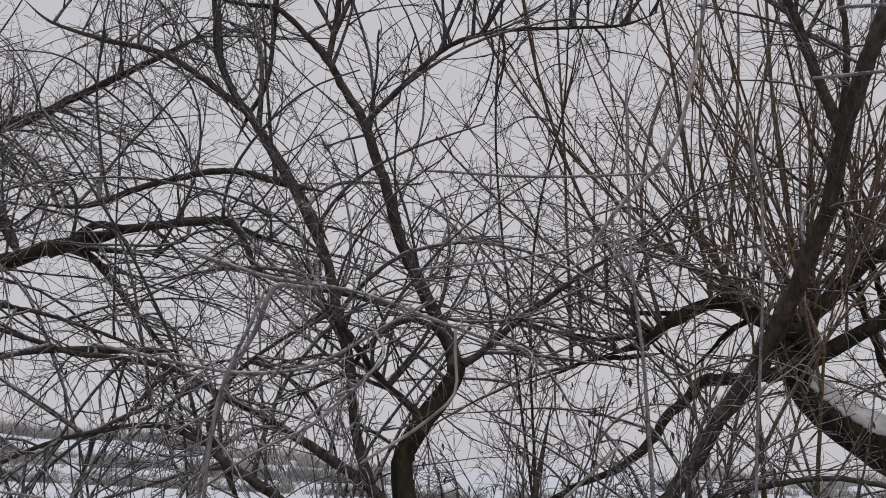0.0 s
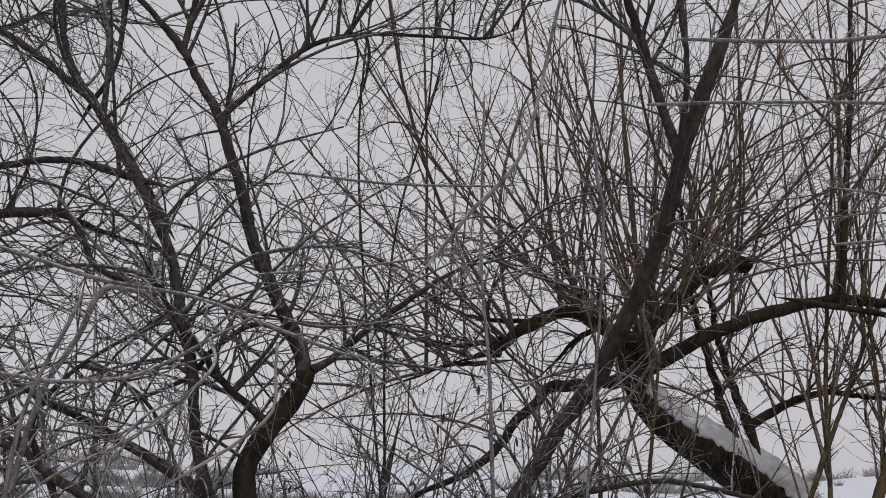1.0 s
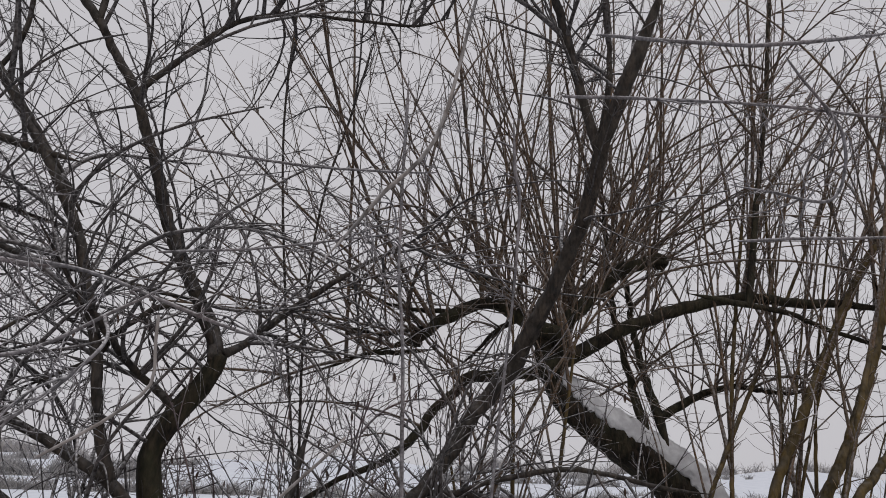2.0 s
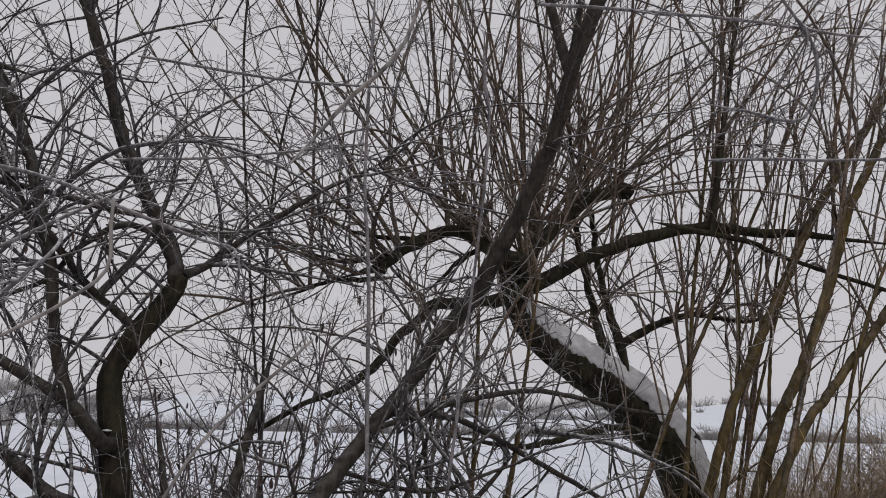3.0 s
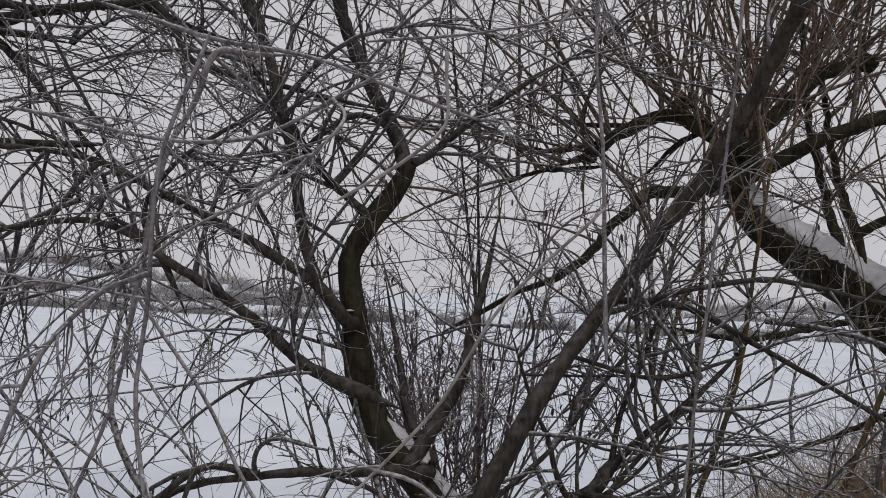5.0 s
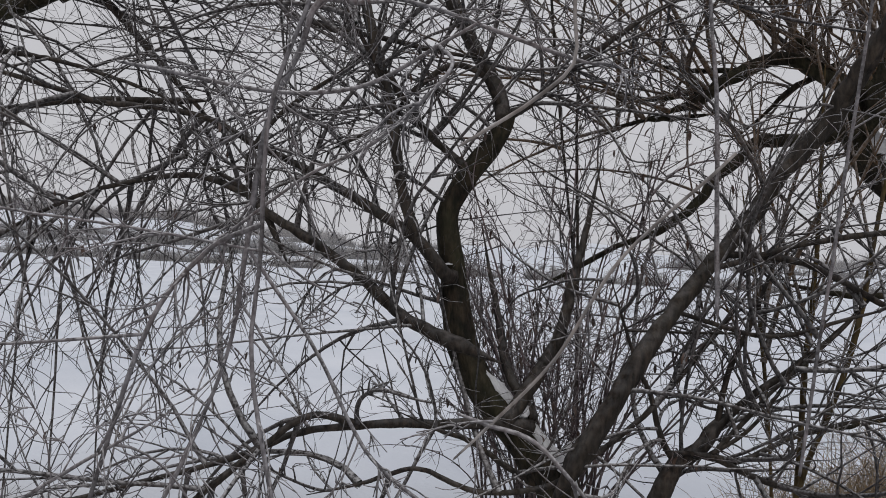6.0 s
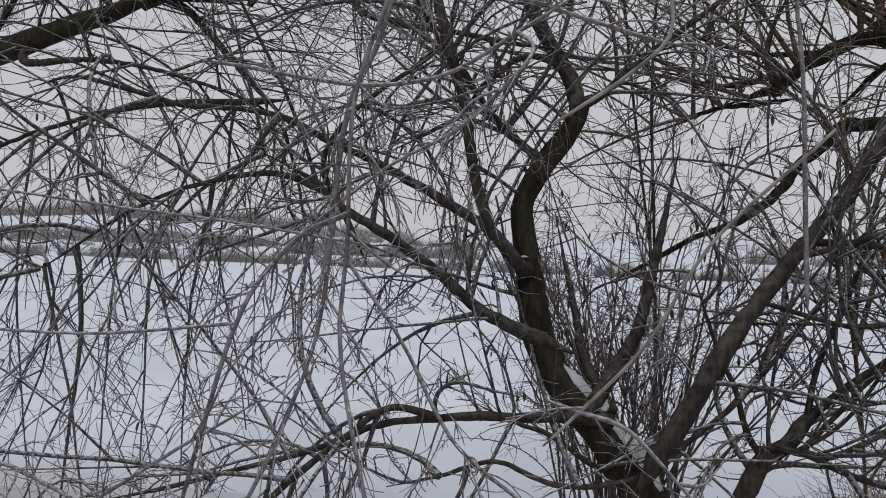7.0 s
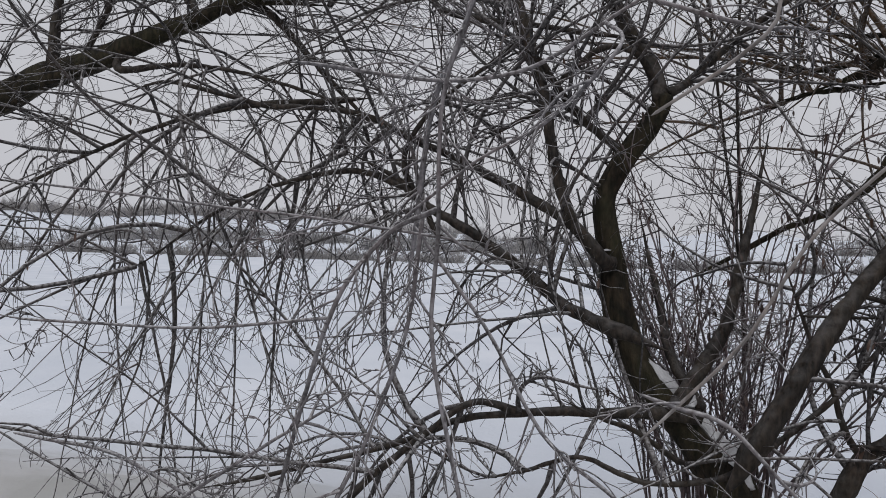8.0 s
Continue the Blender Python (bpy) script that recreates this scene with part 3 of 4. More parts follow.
OLD_WILLOW = [
    ("trunk", "wild", 5, [(0.47, 4.43, 0.05, 0.126), (0.39, 4.43, 0.18, 0.116), (0.28, 4.43, 0.32, 0.105), (0.14, 4.42, 0.47, 0.103), (-0.01, 4.41, 0.65, 0.092), (-0.08, 4.39, 0.82, 0.084), (-0.12, 4.38, 1.03, 0.077), (-0.15, 4.37, 1.22, 0.069), (-0.18, 4.36, 1.41, 0.060), (-0.17, 4.36, 1.55, 0.058), (-0.08, 4.36, 1.71, 0.064), (0.02, 4.36, 1.84, 0.056), (0.08, 4.35, 1.94, 0.052), (0.10, 4.33, 2.01, 0.047)]),
    ("limb", "up", 26, [(0.08, 4.33, 1.98, 0.046), (0.04, 4.43, 2.15, 0.042), (-0.06, 4.48, 2.32, 0.041), (-0.18, 4.50, 2.55, 0.041), (-0.29, 4.49, 2.78, 0.039), (-0.38, 4.47, 3.06, 0.035), (-0.47, 4.45, 3.31, 0.033), (-0.55, 4.43, 3.52, 0.031), (-0.69, 4.43, 3.75, 0.028), (-0.82, 4.43, 3.98, 0.029), (-0.97, 4.44, 4.15, 0.023), (-1.13, 4.44, 4.32, 0.020), (-1.26, 4.46, 4.41, 0.017), (-1.55, 4.47, 4.47, 0.013)]),
    ("limb", "up", 15, [(-0.82, 4.43, 3.98, 0.022), (-0.81, 4.45, 4.14, 0.022), (-0.80, 4.47, 4.37, 0.021), (-0.82, 4.50, 4.66, 0.019)]),
    ("limb", "up", 34, [(-0.55, 4.43, 3.52, 0.019), (-0.38, 4.50, 3.77, 0.020), (-0.18, 4.55, 4.02, 0.018), (-0.04, 4.60, 4.17, 0.017), (0.18, 4.65, 4.28, 0.015), (0.44, 4.70, 4.34, 0.013), (0.71, 4.75, 4.37, 0.011), (1.09, 4.80, 4.41, 0.010)]),
    ("limb", "wild", 26, [(0.13, 4.33, 2.02, 0.029), (0.18, 4.49, 2.08, 0.023), (0.26, 4.62, 2.18, 0.023), (0.42, 4.73, 2.35, 0.020), (0.58, 4.82, 2.49, 0.019), (0.80, 4.90, 2.68, 0.015), (0.99, 4.98, 2.81, 0.012)]),
    ("limb", "droop", 16, [(-0.16, 4.21, 1.18, 0.037), (-0.32, 4.18, 1.36, 0.031), (-0.47, 4.17, 1.45, 0.027), (-0.64, 4.17, 1.55, 0.026), (-0.80, 4.18, 1.63, 0.023), (-0.96, 4.20, 1.71, 0.020), (-1.18, 4.20, 1.80, 0.018), (-1.43, 4.19, 1.92, 0.017), (-1.73, 4.19, 1.98, 0.016), (-2.06, 4.20, 2.01, 0.016), (-2.42, 4.21, 2.10, 0.014), (-2.78, 4.22, 2.18, 0.012)]),
    ("limb", "up", 17, [(-0.32, 4.18, 1.36, 0.034), (-0.41, 4.14, 1.67, 0.028), (-0.46, 4.15, 1.96, 0.029), (-0.54, 4.16, 2.23, 0.030), (-0.63, 4.20, 2.50, 0.028), (-0.75, 4.25, 2.75, 0.029), (-0.92, 4.30, 3.05, 0.027), (-1.10, 4.35, 3.29, 0.026), (-1.29, 4.39, 3.57, 0.027), (-1.44, 4.43, 3.77, 0.023), (-1.57, 4.46, 4.05, 0.020), (-1.69, 4.50, 4.51, 0.019)]),
    ("limb", "up", 12, [(-0.83, 4.35, 2.92, 0.027), (-1.13, 4.37, 3.36, 0.025), (-1.34, 4.39, 3.61, 0.023), (-1.90, 4.41, 4.02, 0.021), (-2.42, 4.43, 4.18, 0.017), (-2.84, 4.45, 4.35, 0.011)]),
    ("limb", "up", 10, [(-1.32, 4.45, 3.60, 0.014), (-1.23, 4.48, 3.91, 0.015), (-1.25, 4.50, 4.58, 0.015)]),
    ("limb", "up", 12, [(-0.95, 4.30, 3.06, 0.023), (-1.39, 4.37, 3.18, 0.021), (-1.89, 4.43, 3.12, 0.021), (-2.36, 4.50, 3.00, 0.018)]),
    ("limb", "droop", 24, [(-0.06, 4.02, 0.86, 0.040), (-0.22, 4.09, 0.91, 0.033), (-0.38, 4.14, 0.98, 0.032), (-0.53, 4.17, 1.10, 0.030), (-0.68, 4.17, 1.21, 0.027), (-0.86, 4.15, 1.33, 0.026), (-1.01, 4.13, 1.41, 0.023), (-1.14, 4.10, 1.50, 0.018), (-1.21, 4.08, 1.58, 0.015)]),
    ("limb", "curtain", 25, [(-1.21, 4.10, 1.55, 0.018), (-1.46, 4.08, 1.62, 0.016), (-1.83, 4.05, 1.56, 0.013), (-2.23, 4.03, 1.41, 0.011), (-2.64, 4.00, 1.15, 0.006)]),
    ("limb", "wild", 10, [(-1.06, 4.15, 1.39, 0.018), (-1.19, 4.12, 1.67, 0.016), (-1.03, 4.08, 1.93, 0.012), (-0.72, 4.05, 2.14, 0.008)]),
    ("limb", "up", 20, [(-0.06, 4.36, 1.70, 0.030), (-0.23, 4.44, 1.84, 0.022), (-0.32, 4.31, 1.92, 0.020), (-0.39, 4.17, 2.01, 0.018), (-0.45, 4.05, 2.11, 0.017), (-0.52, 3.97, 2.19, 0.014)]),
    ("limb", "short", 12, [(0.05, 4.33, 2.08, 0.020), (-0.01, 4.28, 2.18, 0.018), (-0.08, 4.24, 2.22, 0.018), (-0.17, 4.21, 2.23, 0.016), (-0.26, 4.21, 2.19, 0.015), (-0.39, 4.23, 2.09, 0.015), (-0.50, 4.26, 1.95, 0.014), (-0.66, 4.28, 1.87, 0.011)]),
    ("limb", "wild", 15, [(0.17, 4.23, 0.46, 0.037), (0.01, 4.17, 0.46, 0.029), (-0.15, 4.12, 0.45, 0.026), (-0.31, 4.07, 0.46, 0.024), (-0.46, 4.01, 0.45, 0.021), (-0.64, 3.95, 0.43, 0.018), (-0.79, 3.89, 0.40, 0.018), (-0.93, 3.83, 0.34, 0.016), (-1.07, 3.77, 0.29, 0.015), (-1.24, 3.71, 0.24, 0.013), (-1.48, 3.65, 0.17, 0.012), (-1.72, 3.59, 0.10, 0.011)]),
    ("limb", "droop", 19, [(-0.49, 3.90, 0.47, 0.019), (-0.69, 3.83, 0.51, 0.017), (-0.88, 3.77, 0.38, 0.016), (-1.21, 3.70, 0.08, 0.016)]),
    ("limb", "wild", 4, [(0.26, 4.30, 0.20, 0.016), (0.02, 4.15, 0.37, 0.013), (-0.12, 4.00, 0.45, 0.010)]),
    ("limb", "wild", 20, [(0.51, 4.04, 0.33, 0.054), (0.58, 4.04, 0.46, 0.051), (0.66, 4.04, 0.61, 0.050), (0.74, 4.07, 0.75, 0.049), (0.84, 4.13, 0.91, 0.049), (0.95, 4.22, 1.06, 0.043), (1.06, 4.30, 1.20, 0.043), (1.18, 4.39, 1.35, 0.042), (1.31, 4.45, 1.49, 0.044), (1.41, 4.50, 1.63, 0.044), (1.48, 4.53, 1.74, 0.046), (1.71, 4.53, 2.04, 0.053), (1.79, 4.42, 2.22, 0.052), (1.90, 4.32, 2.47, 0.048), (2.00, 4.22, 2.73, 0.045), (2.04, 4.11, 2.87, 0.044), (2.07, 3.97, 3.12, 0.045), (2.10, 3.86, 3.28, 0.041), (2.16, 3.76, 3.49, 0.041), (2.25, 3.69, 3.75, 0.039)]),
    ("limb", "up", 20, [(2.10, 3.97, 3.20, 0.031), (2.02, 3.97, 3.41, 0.030), (1.97, 3.97, 3.63, 0.029), (1.92, 3.97, 3.85, 0.028), (1.84, 3.97, 4.18, 0.026)]),
    ("limb", "up", 10, [(2.12, 3.97, 3.25, 0.019), (2.15, 3.97, 3.61, 0.018), (2.16, 3.97, 3.90, 0.016), (2.16, 3.97, 4.20, 0.015)]),
    ("limb", "bare", 0, [(0.30, 4.30, 0.44, 0.039), (0.39, 4.43, 0.83, 0.034), (0.48, 4.57, 1.17, 0.027), (0.54, 4.70, 1.47, 0.018)]),
    ("limb", "bare", 0, [(0.25, 4.30, 0.51, 0.025), (0.16, 4.45, 0.70, 0.026), (0.08, 4.60, 0.98, 0.021)]),
    ("limb", "wild", 8, [(1.21, 4.35, 1.37, 0.018), (1.58, 4.44, 1.33, 0.018), (1.91, 4.53, 1.19, 0.017), (2.32, 4.61, 0.99, 0.015), (2.83, 4.70, 0.72, 0.013)]),
    ("limb", "wild", 8, [(1.13, 4.30, 1.25, 0.014), (1.60, 4.40, 1.42, 0.015), (2.06, 4.50, 1.49, 0.015), (2.63, 4.60, 1.41, 0.013)]),
    ("limb", "wild", 4, [(1.01, 4.30, 0.98, 0.012), (1.40, 4.30, 0.96, 0.012), (1.78, 4.30, 1.07, 0.009)]),
    ("limb", "wild", 7, [(0.40, 4.10, 0.21, 0.016), (0.09, 4.03, 0.17, 0.014), (-0.21, 3.97, 0.27, 0.012), (-0.46, 3.90, 0.20, 0.010)]),
    ("limb", "wild", 4, [(0.60, 4.20, 0.34, 0.016), (0.92, 4.40, 0.59, 0.013), (1.25, 4.60, 0.97, 0.011)]),
    ("limb", "wild", 9, [(0.94, 4.40, 0.12, 0.051), (1.03, 4.42, 0.28, 0.047), (1.15, 4.44, 0.37, 0.040), (1.20, 4.46, 0.44, 0.040), (1.28, 4.47, 0.54, 0.023), (1.45, 4.49, 0.68, 0.021), (1.61, 4.51, 0.81, 0.017), (1.77, 4.53, 0.95, 0.014), (1.88, 4.55, 1.07, 0.011)]),
    ("limb", "wild", 8, [(1.20, 4.41, 0.41, 0.014), (1.35, 4.43, 0.53, 0.013), (1.49, 4.46, 0.69, 0.011), (1.65, 4.48, 0.83, 0.010), (1.79, 4.50, 0.98, 0.007)]),
    ("limb", "wild", 8, [(1.18, 4.40, 0.35, 0.013), (1.31, 4.37, 0.45, 0.011), (1.40, 4.33, 0.57, 0.010), (1.52, 4.30, 0.78, 0.008)]),
    ("limb", "wild", 8, [(1.03, 4.40, 0.27, 0.018), (0.94, 4.39, 0.42, 0.016), (0.88, 4.38, 0.63, 0.013), (0.81, 4.36, 0.77, 0.011), (0.73, 4.35, 0.99, 0.008)]),
    ("limb", "wild", 8, [(1.18, 4.41, 0.52, 0.016), (1.26, 4.42, 0.77, 0.014), (1.34, 4.43, 0.97, 0.013), (1.40, 4.44, 1.13, 0.011), (1.44, 4.45, 1.25, 0.010)]),
    ("limb", "wild", 9, [(1.18, 4.40, 0.34, 0.020), (1.34, 4.45, 0.32, 0.017), (1.56, 4.50, 0.43, 0.013), (1.82, 4.55, 0.51, 0.010), (2.05, 4.60, 0.57, 0.009)]),
    ("limb", "wild", 7, [(1.22, 4.40, 0.33, 0.017), (1.45, 4.45, 0.23, 0.017), (1.66, 4.50, 0.18, 0.016)]),
    ("limb", "short", 9, [(0.84, 4.42, 0.96, 0.007), (1.21, 4.46, 0.95, 0.007), (1.46, 4.50, 0.96, 0.006)]),
]
old_willow = empty("willow_tree", (0.54, 4.3, ground_z(0.54, 4.3)), "old grey-brown willow with crooked trunk, leaning stem and bare limbs", "tree")

POLLARD = [
    ("trunk", "wild", 9, [(3.93, 6.12, 0.55, 0.194), (3.83, 6.10, 0.81, 0.203), (3.69, 6.09, 1.11, 0.209), (3.51, 6.09, 1.36, 0.206), (3.29, 6.10, 1.57, 0.188), (3.02, 6.12, 1.74, 0.173), (2.75, 6.14, 1.91, 0.153), (2.52, 6.17, 2.13, 0.133), (2.41, 6.18, 2.37, 0.106)]),
    ("arm", "fan", 44, [(2.28, 6.06, 2.62, 0.068), (2.03, 6.09, 2.76, 0.050), (1.81, 6.12, 2.77, 0.052), (1.66, 6.14, 2.71, 0.057), (1.50, 6.17, 2.61, 0.049), (1.33, 6.22, 2.49, 0.041), (1.12, 6.27, 2.42, 0.011), (0.90, 6.34, 2.36, 0.007)]),
    ("arm", "fan", 30, [(2.45, 5.95, 2.54, 0.068), (2.58, 5.94, 2.72, 0.063), (2.77, 5.93, 2.94, 0.059), (3.00, 5.93, 3.11, 0.057), (3.29, 5.93, 3.19, 0.052)]),
    ("limb", "wild", 10, [(2.28, 6.12, 2.26, 0.050), (2.03, 6.12, 2.22, 0.047), (1.75, 6.09, 2.19, 0.048), (1.62, 6.04, 2.06, 0.042), (1.48, 6.01, 1.94, 0.039), (1.37, 5.99, 1.77, 0.035), (1.22, 5.98, 1.63, 0.032), (1.08, 5.97, 1.53, 0.028), (0.78, 5.96, 1.40, 0.021), (0.51, 5.95, 1.23, 0.018)]),
    ("limb", "rise", 17, [(2.22, 6.15, 2.24, 0.057), (2.37, 6.03, 2.29, 0.064), (2.61, 5.90, 2.41, 0.063), (2.89, 5.77, 2.57, 0.055), (3.31, 5.66, 2.73, 0.050), (3.82, 5.57, 2.84, 0.044), (4.22, 5.49, 2.80, 0.040), (4.51, 5.41, 2.80, 0.032), (4.69, 5.33, 2.76, 0.023)]),
    ("limb", "wild", 14, [(3.49, 5.35, 2.75, 0.023), (4.02, 5.32, 2.67, 0.021), (4.36, 5.28, 2.54, 0.018), (5.16, 5.25, 2.34, 0.016)]),
    ("limb", "up", 29, [(3.73, 5.35, 2.78, 0.027), (3.88, 5.38, 3.61, 0.023), (4.07, 5.42, 4.54, 0.020), (4.21, 5.45, 5.45, 0.018)]),
    ("arm", "up", 27, [(3.16, 6.00, 1.78, 0.044), (3.06, 6.07, 2.21, 0.033), (2.94, 6.13, 2.92, 0.025), (2.94, 6.20, 3.44, 0.022)]),
    ("arm", "up", 27, [(3.26, 6.00, 1.90, 0.040), (3.19, 6.15, 2.37, 0.030), (3.14, 6.30, 3.13, 0.022)]),
    ("arm", "up", 27, [(3.30, 6.00, 1.94, 0.036), (3.64, 6.03, 2.14, 0.030), (3.98, 6.07, 2.22, 0.023), (4.44, 6.10, 2.19, 0.017)]),
    ("arm", "wild", 8, [(1.28, 6.30, 2.40, 0.021), (0.95, 6.40, 2.37, 0.016), (0.55, 6.50, 2.23, 0.008)]),
    ("arm", "short", 14, [(3.38, 5.80, 1.23, 0.029), (3.06, 5.73, 1.29, 0.025), (2.41, 5.67, 1.16, 0.022), (1.96, 5.60, 1.19, 0.013)]),
    ("arm", "short", 9, [(3.60, 5.90, 0.77, 0.023), (2.84, 5.75, 0.46, 0.017), (2.08, 5.60, 0.28, 0.013)]),
    ("arm", "wild", 9, [(1.66, 6.20, 2.72, 0.020), (1.18, 6.40, 2.79, 0.016), (0.76, 6.60, 3.00, 0.008)]),
    ("arm", "wild", 9, [(1.50, 6.20, 2.61, 0.020), (1.06, 6.35, 2.54, 0.016), (0.66, 6.50, 2.67, 0.008)]),
    ("arm", "fan", 32, [(2.46, 6.05, 2.43, 0.053), (2.49, 6.08, 2.64, 0.045), (2.58, 6.10, 2.88, 0.038)]),
    ("arm", "wild", 12, [(2.29, 6.00, 2.67, 0.024), (2.05, 6.07, 2.88, 0.021), (1.84, 6.15, 3.03, 0.012)]),
    ("arm", "wild", 12, [(2.22, 6.15, 2.73, 0.025), (2.00, 6.23, 2.60, 0.021), (1.84, 6.30, 2.43, 0.012)]),
]
pollard = empty("pollard_willow", (4.0, 6.12, ground_z(4.0, 6.12)), "leaning pollard willow with a snow-covered trunk and brown shoots", "tree")

STEMS = [
    ("stem", "rise", 9, [(3.63, 5.20, 1.26, 0.035), (3.86, 5.23, 1.72, 0.036), (4.09, 5.25, 2.13, 0.036), (4.34, 5.28, 2.56, 0.035), (4.57, 5.30, 2.95, 0.034), (4.86, 5.33, 3.34, 0.033), (5.24, 5.35, 3.84, 0.031), (5.71, 5.38, 4.52, 0.029), (6.29, 5.40, 5.39, 0.023)]),
    ("stem", "rise", 9, [(3.88, 5.00, 1.27, 0.040), (4.10, 5.03, 1.64, 0.040), (4.30, 5.06, 1.99, 0.040), (4.48, 5.09, 2.36, 0.037), (4.69, 5.11, 2.89, 0.035), (4.99, 5.14, 3.37, 0.033), (5.38, 5.17, 4.03, 0.028), (5.84, 5.20, 4.87, 0.024)]),
    ("stem", "rise", 9, [(4.01, 4.90, 1.28, 0.032), (4.23, 4.94, 1.50, 0.032), (4.46, 4.98, 1.73, 0.032), (4.81, 5.02, 2.09, 0.032), (5.31, 5.06, 2.66, 0.029), (6.14, 5.10, 3.64, 0.027)]),
    ("stem", "rise", 8, [(3.47, 5.40, 1.16, 0.017), (3.68, 5.60, 2.31, 0.016), (4.07, 5.80, 4.07, 0.011)]),
    ("stem", "rise", 8, [(3.61, 5.20, 0.93, 0.019), (3.91, 5.40, 1.88, 0.015), (4.07, 5.60, 3.48, 0.011)]),
    ("stem", "rise", 8, [(3.29, 5.40, 1.27, 0.017), (3.89, 5.65, 2.24, 0.016), (4.80, 5.90, 3.76, 0.011)]),
    ("stem", "rise", 8, [(3.54, 4.60, 0.60, 0.022), (4.07, 4.80, 1.85, 0.021), (4.67, 5.00, 3.15, 0.014)]),
    ("stem", "rise", 5, [(1.78, 5.00, 0.11, 0.014), (1.79, 5.00, 0.40, 0.016), (1.80, 5.00, 0.75, 0.018), (1.82, 5.00, 1.04, 0.016), (1.83, 5.00, 1.26, 0.014), (1.84, 5.00, 1.55, 0.013), (1.84, 5.00, 2.19, 0.010)]),
    ("stem", "rise", 5, [(1.80, 4.90, 0.23, 0.016), (1.89, 4.92, 0.45, 0.016), (2.00, 4.93, 0.80, 0.017), (2.06, 4.95, 1.05, 0.017), (2.10, 4.97, 1.27, 0.016), (2.14, 4.98, 1.56, 0.013), (2.24, 5.00, 2.20, 0.009)]),
    ("stem", "rise", 5, [(1.57, 4.80, 0.36, 0.009), (1.53, 4.83, 0.78, 0.011), (1.48, 4.87, 1.21, 0.009), (1.43, 4.90, 1.53, 0.008)]),
]
stem_clump = empty("willow_shrub", (3.7, 4.9, ground_z(3.7, 4.9)), "clump of olive-brown willow stems on the snowy bank", "shrub")

SLENDER = [
    ("stem", "up", 24, [(0.54, 5.60, 1.04, 0.011), (0.48, 5.65, 2.40, 0.011), (0.53, 5.70, 3.36, 0.010), (0.70, 5.75, 4.13, 0.010), (0.80, 5.80, 4.62, 0.008)]),
    ("stem", "up", 24, [(0.53, 5.70, 1.08, 0.010), (0.35, 5.77, 2.45, 0.011), (0.19, 5.83, 4.07, 0.010), (0.23, 5.90, 5.67, 0.009)]),
]
slender_willow = empty("willow_shrub", (0.9, 5.8, ground_z(0.9, 5.8)), "slender dark willow stems standing behind the old willow", "shrub")

SIDE_WILLOW = [
    ("limb", "droop", 38, [(-5.13, 4.46, 1.90, 0.135), (-4.39, 4.50, 2.20, 0.111), (-4.13, 4.54, 2.32, 0.098), (-3.86, 4.57, 2.38, 0.089), (-3.51, 4.60, 2.49, 0.080), (-3.17, 4.63, 2.61, 0.068), (-2.89, 4.67, 2.70, 0.056), (-2.57, 4.70, 2.80, 0.044)]),
    ("limb", "wild", 28, [(-2.72, 4.80, 2.84, 0.053), (-2.26, 4.90, 2.98, 0.034), (-1.71, 5.00, 3.07, 0.027), (-1.37, 5.10, 2.98, 0.015)]),
    ("limb", "wild", 12, [(-2.41, 4.80, 2.72, 0.026), (-2.13, 4.85, 2.42, 0.022), (-1.88, 4.90, 2.15, 0.014)]),
    ("limb", "wild", 115, [(-4.30, 5.30, 3.81, 0.049), (-3.64, 5.40, 4.07, 0.040), (-3.21, 5.50, 4.37, 0.033), (-2.63, 5.60, 4.77, 0.024)]),
    ("limb", "wild", 62, [(-3.14, 4.90, 2.92, 0.039), (-3.52, 5.05, 3.36, 0.033), (-3.98, 5.20, 4.05, 0.017)]),
    ("limb", "droop", 21, [(-3.36, 4.50, 2.35, 0.026), (-2.86, 4.47, 2.34, 0.018), (-2.35, 4.43, 2.25, 0.013), (-1.76, 4.40, 2.06, 0.009)]),
    ("limb", "wild", 22, [(-2.62, 4.75, 2.95, 0.024), (-2.39, 4.70, 2.94, 0.027), (-2.12, 4.65, 2.90, 0.025), (-1.71, 4.60, 2.92, 0.025), (-1.42, 4.55, 2.92, 0.023), (-1.28, 4.50, 2.79, 0.021), (-1.15, 4.45, 2.58, 0.019), (-0.93, 4.40, 2.48, 0.019), (-0.60, 4.35, 2.41, 0.015), (-0.29, 4.30, 2.33, 0.014)]),
    ("limb", "wild", 36, [(-3.98, 4.55, 2.33, 0.049), (-3.99, 4.58, 2.68, 0.038), (-3.95, 4.60, 3.11, 0.027)]),
    ("limb", "curtain", 19, [(-1.76, 4.40, 2.06, 0.020), (-2.48, 4.40, 2.04, 0.017), (-3.21, 4.40, 1.88, 0.014), (-4.14, 4.40, 1.55, 0.011)]),
    ("limb", "up", 26, [(-3.82, 4.60, 2.39, 0.023), (-3.65, 4.65, 2.73, 0.019), (-3.52, 4.70, 3.08, 0.015)]),
]
side_willow = empty("willow_tree", (-5.6, 4.5, ground_z(-5.6, 4.5)), "willow with a thick dark limb reaching over the bank", "tree")

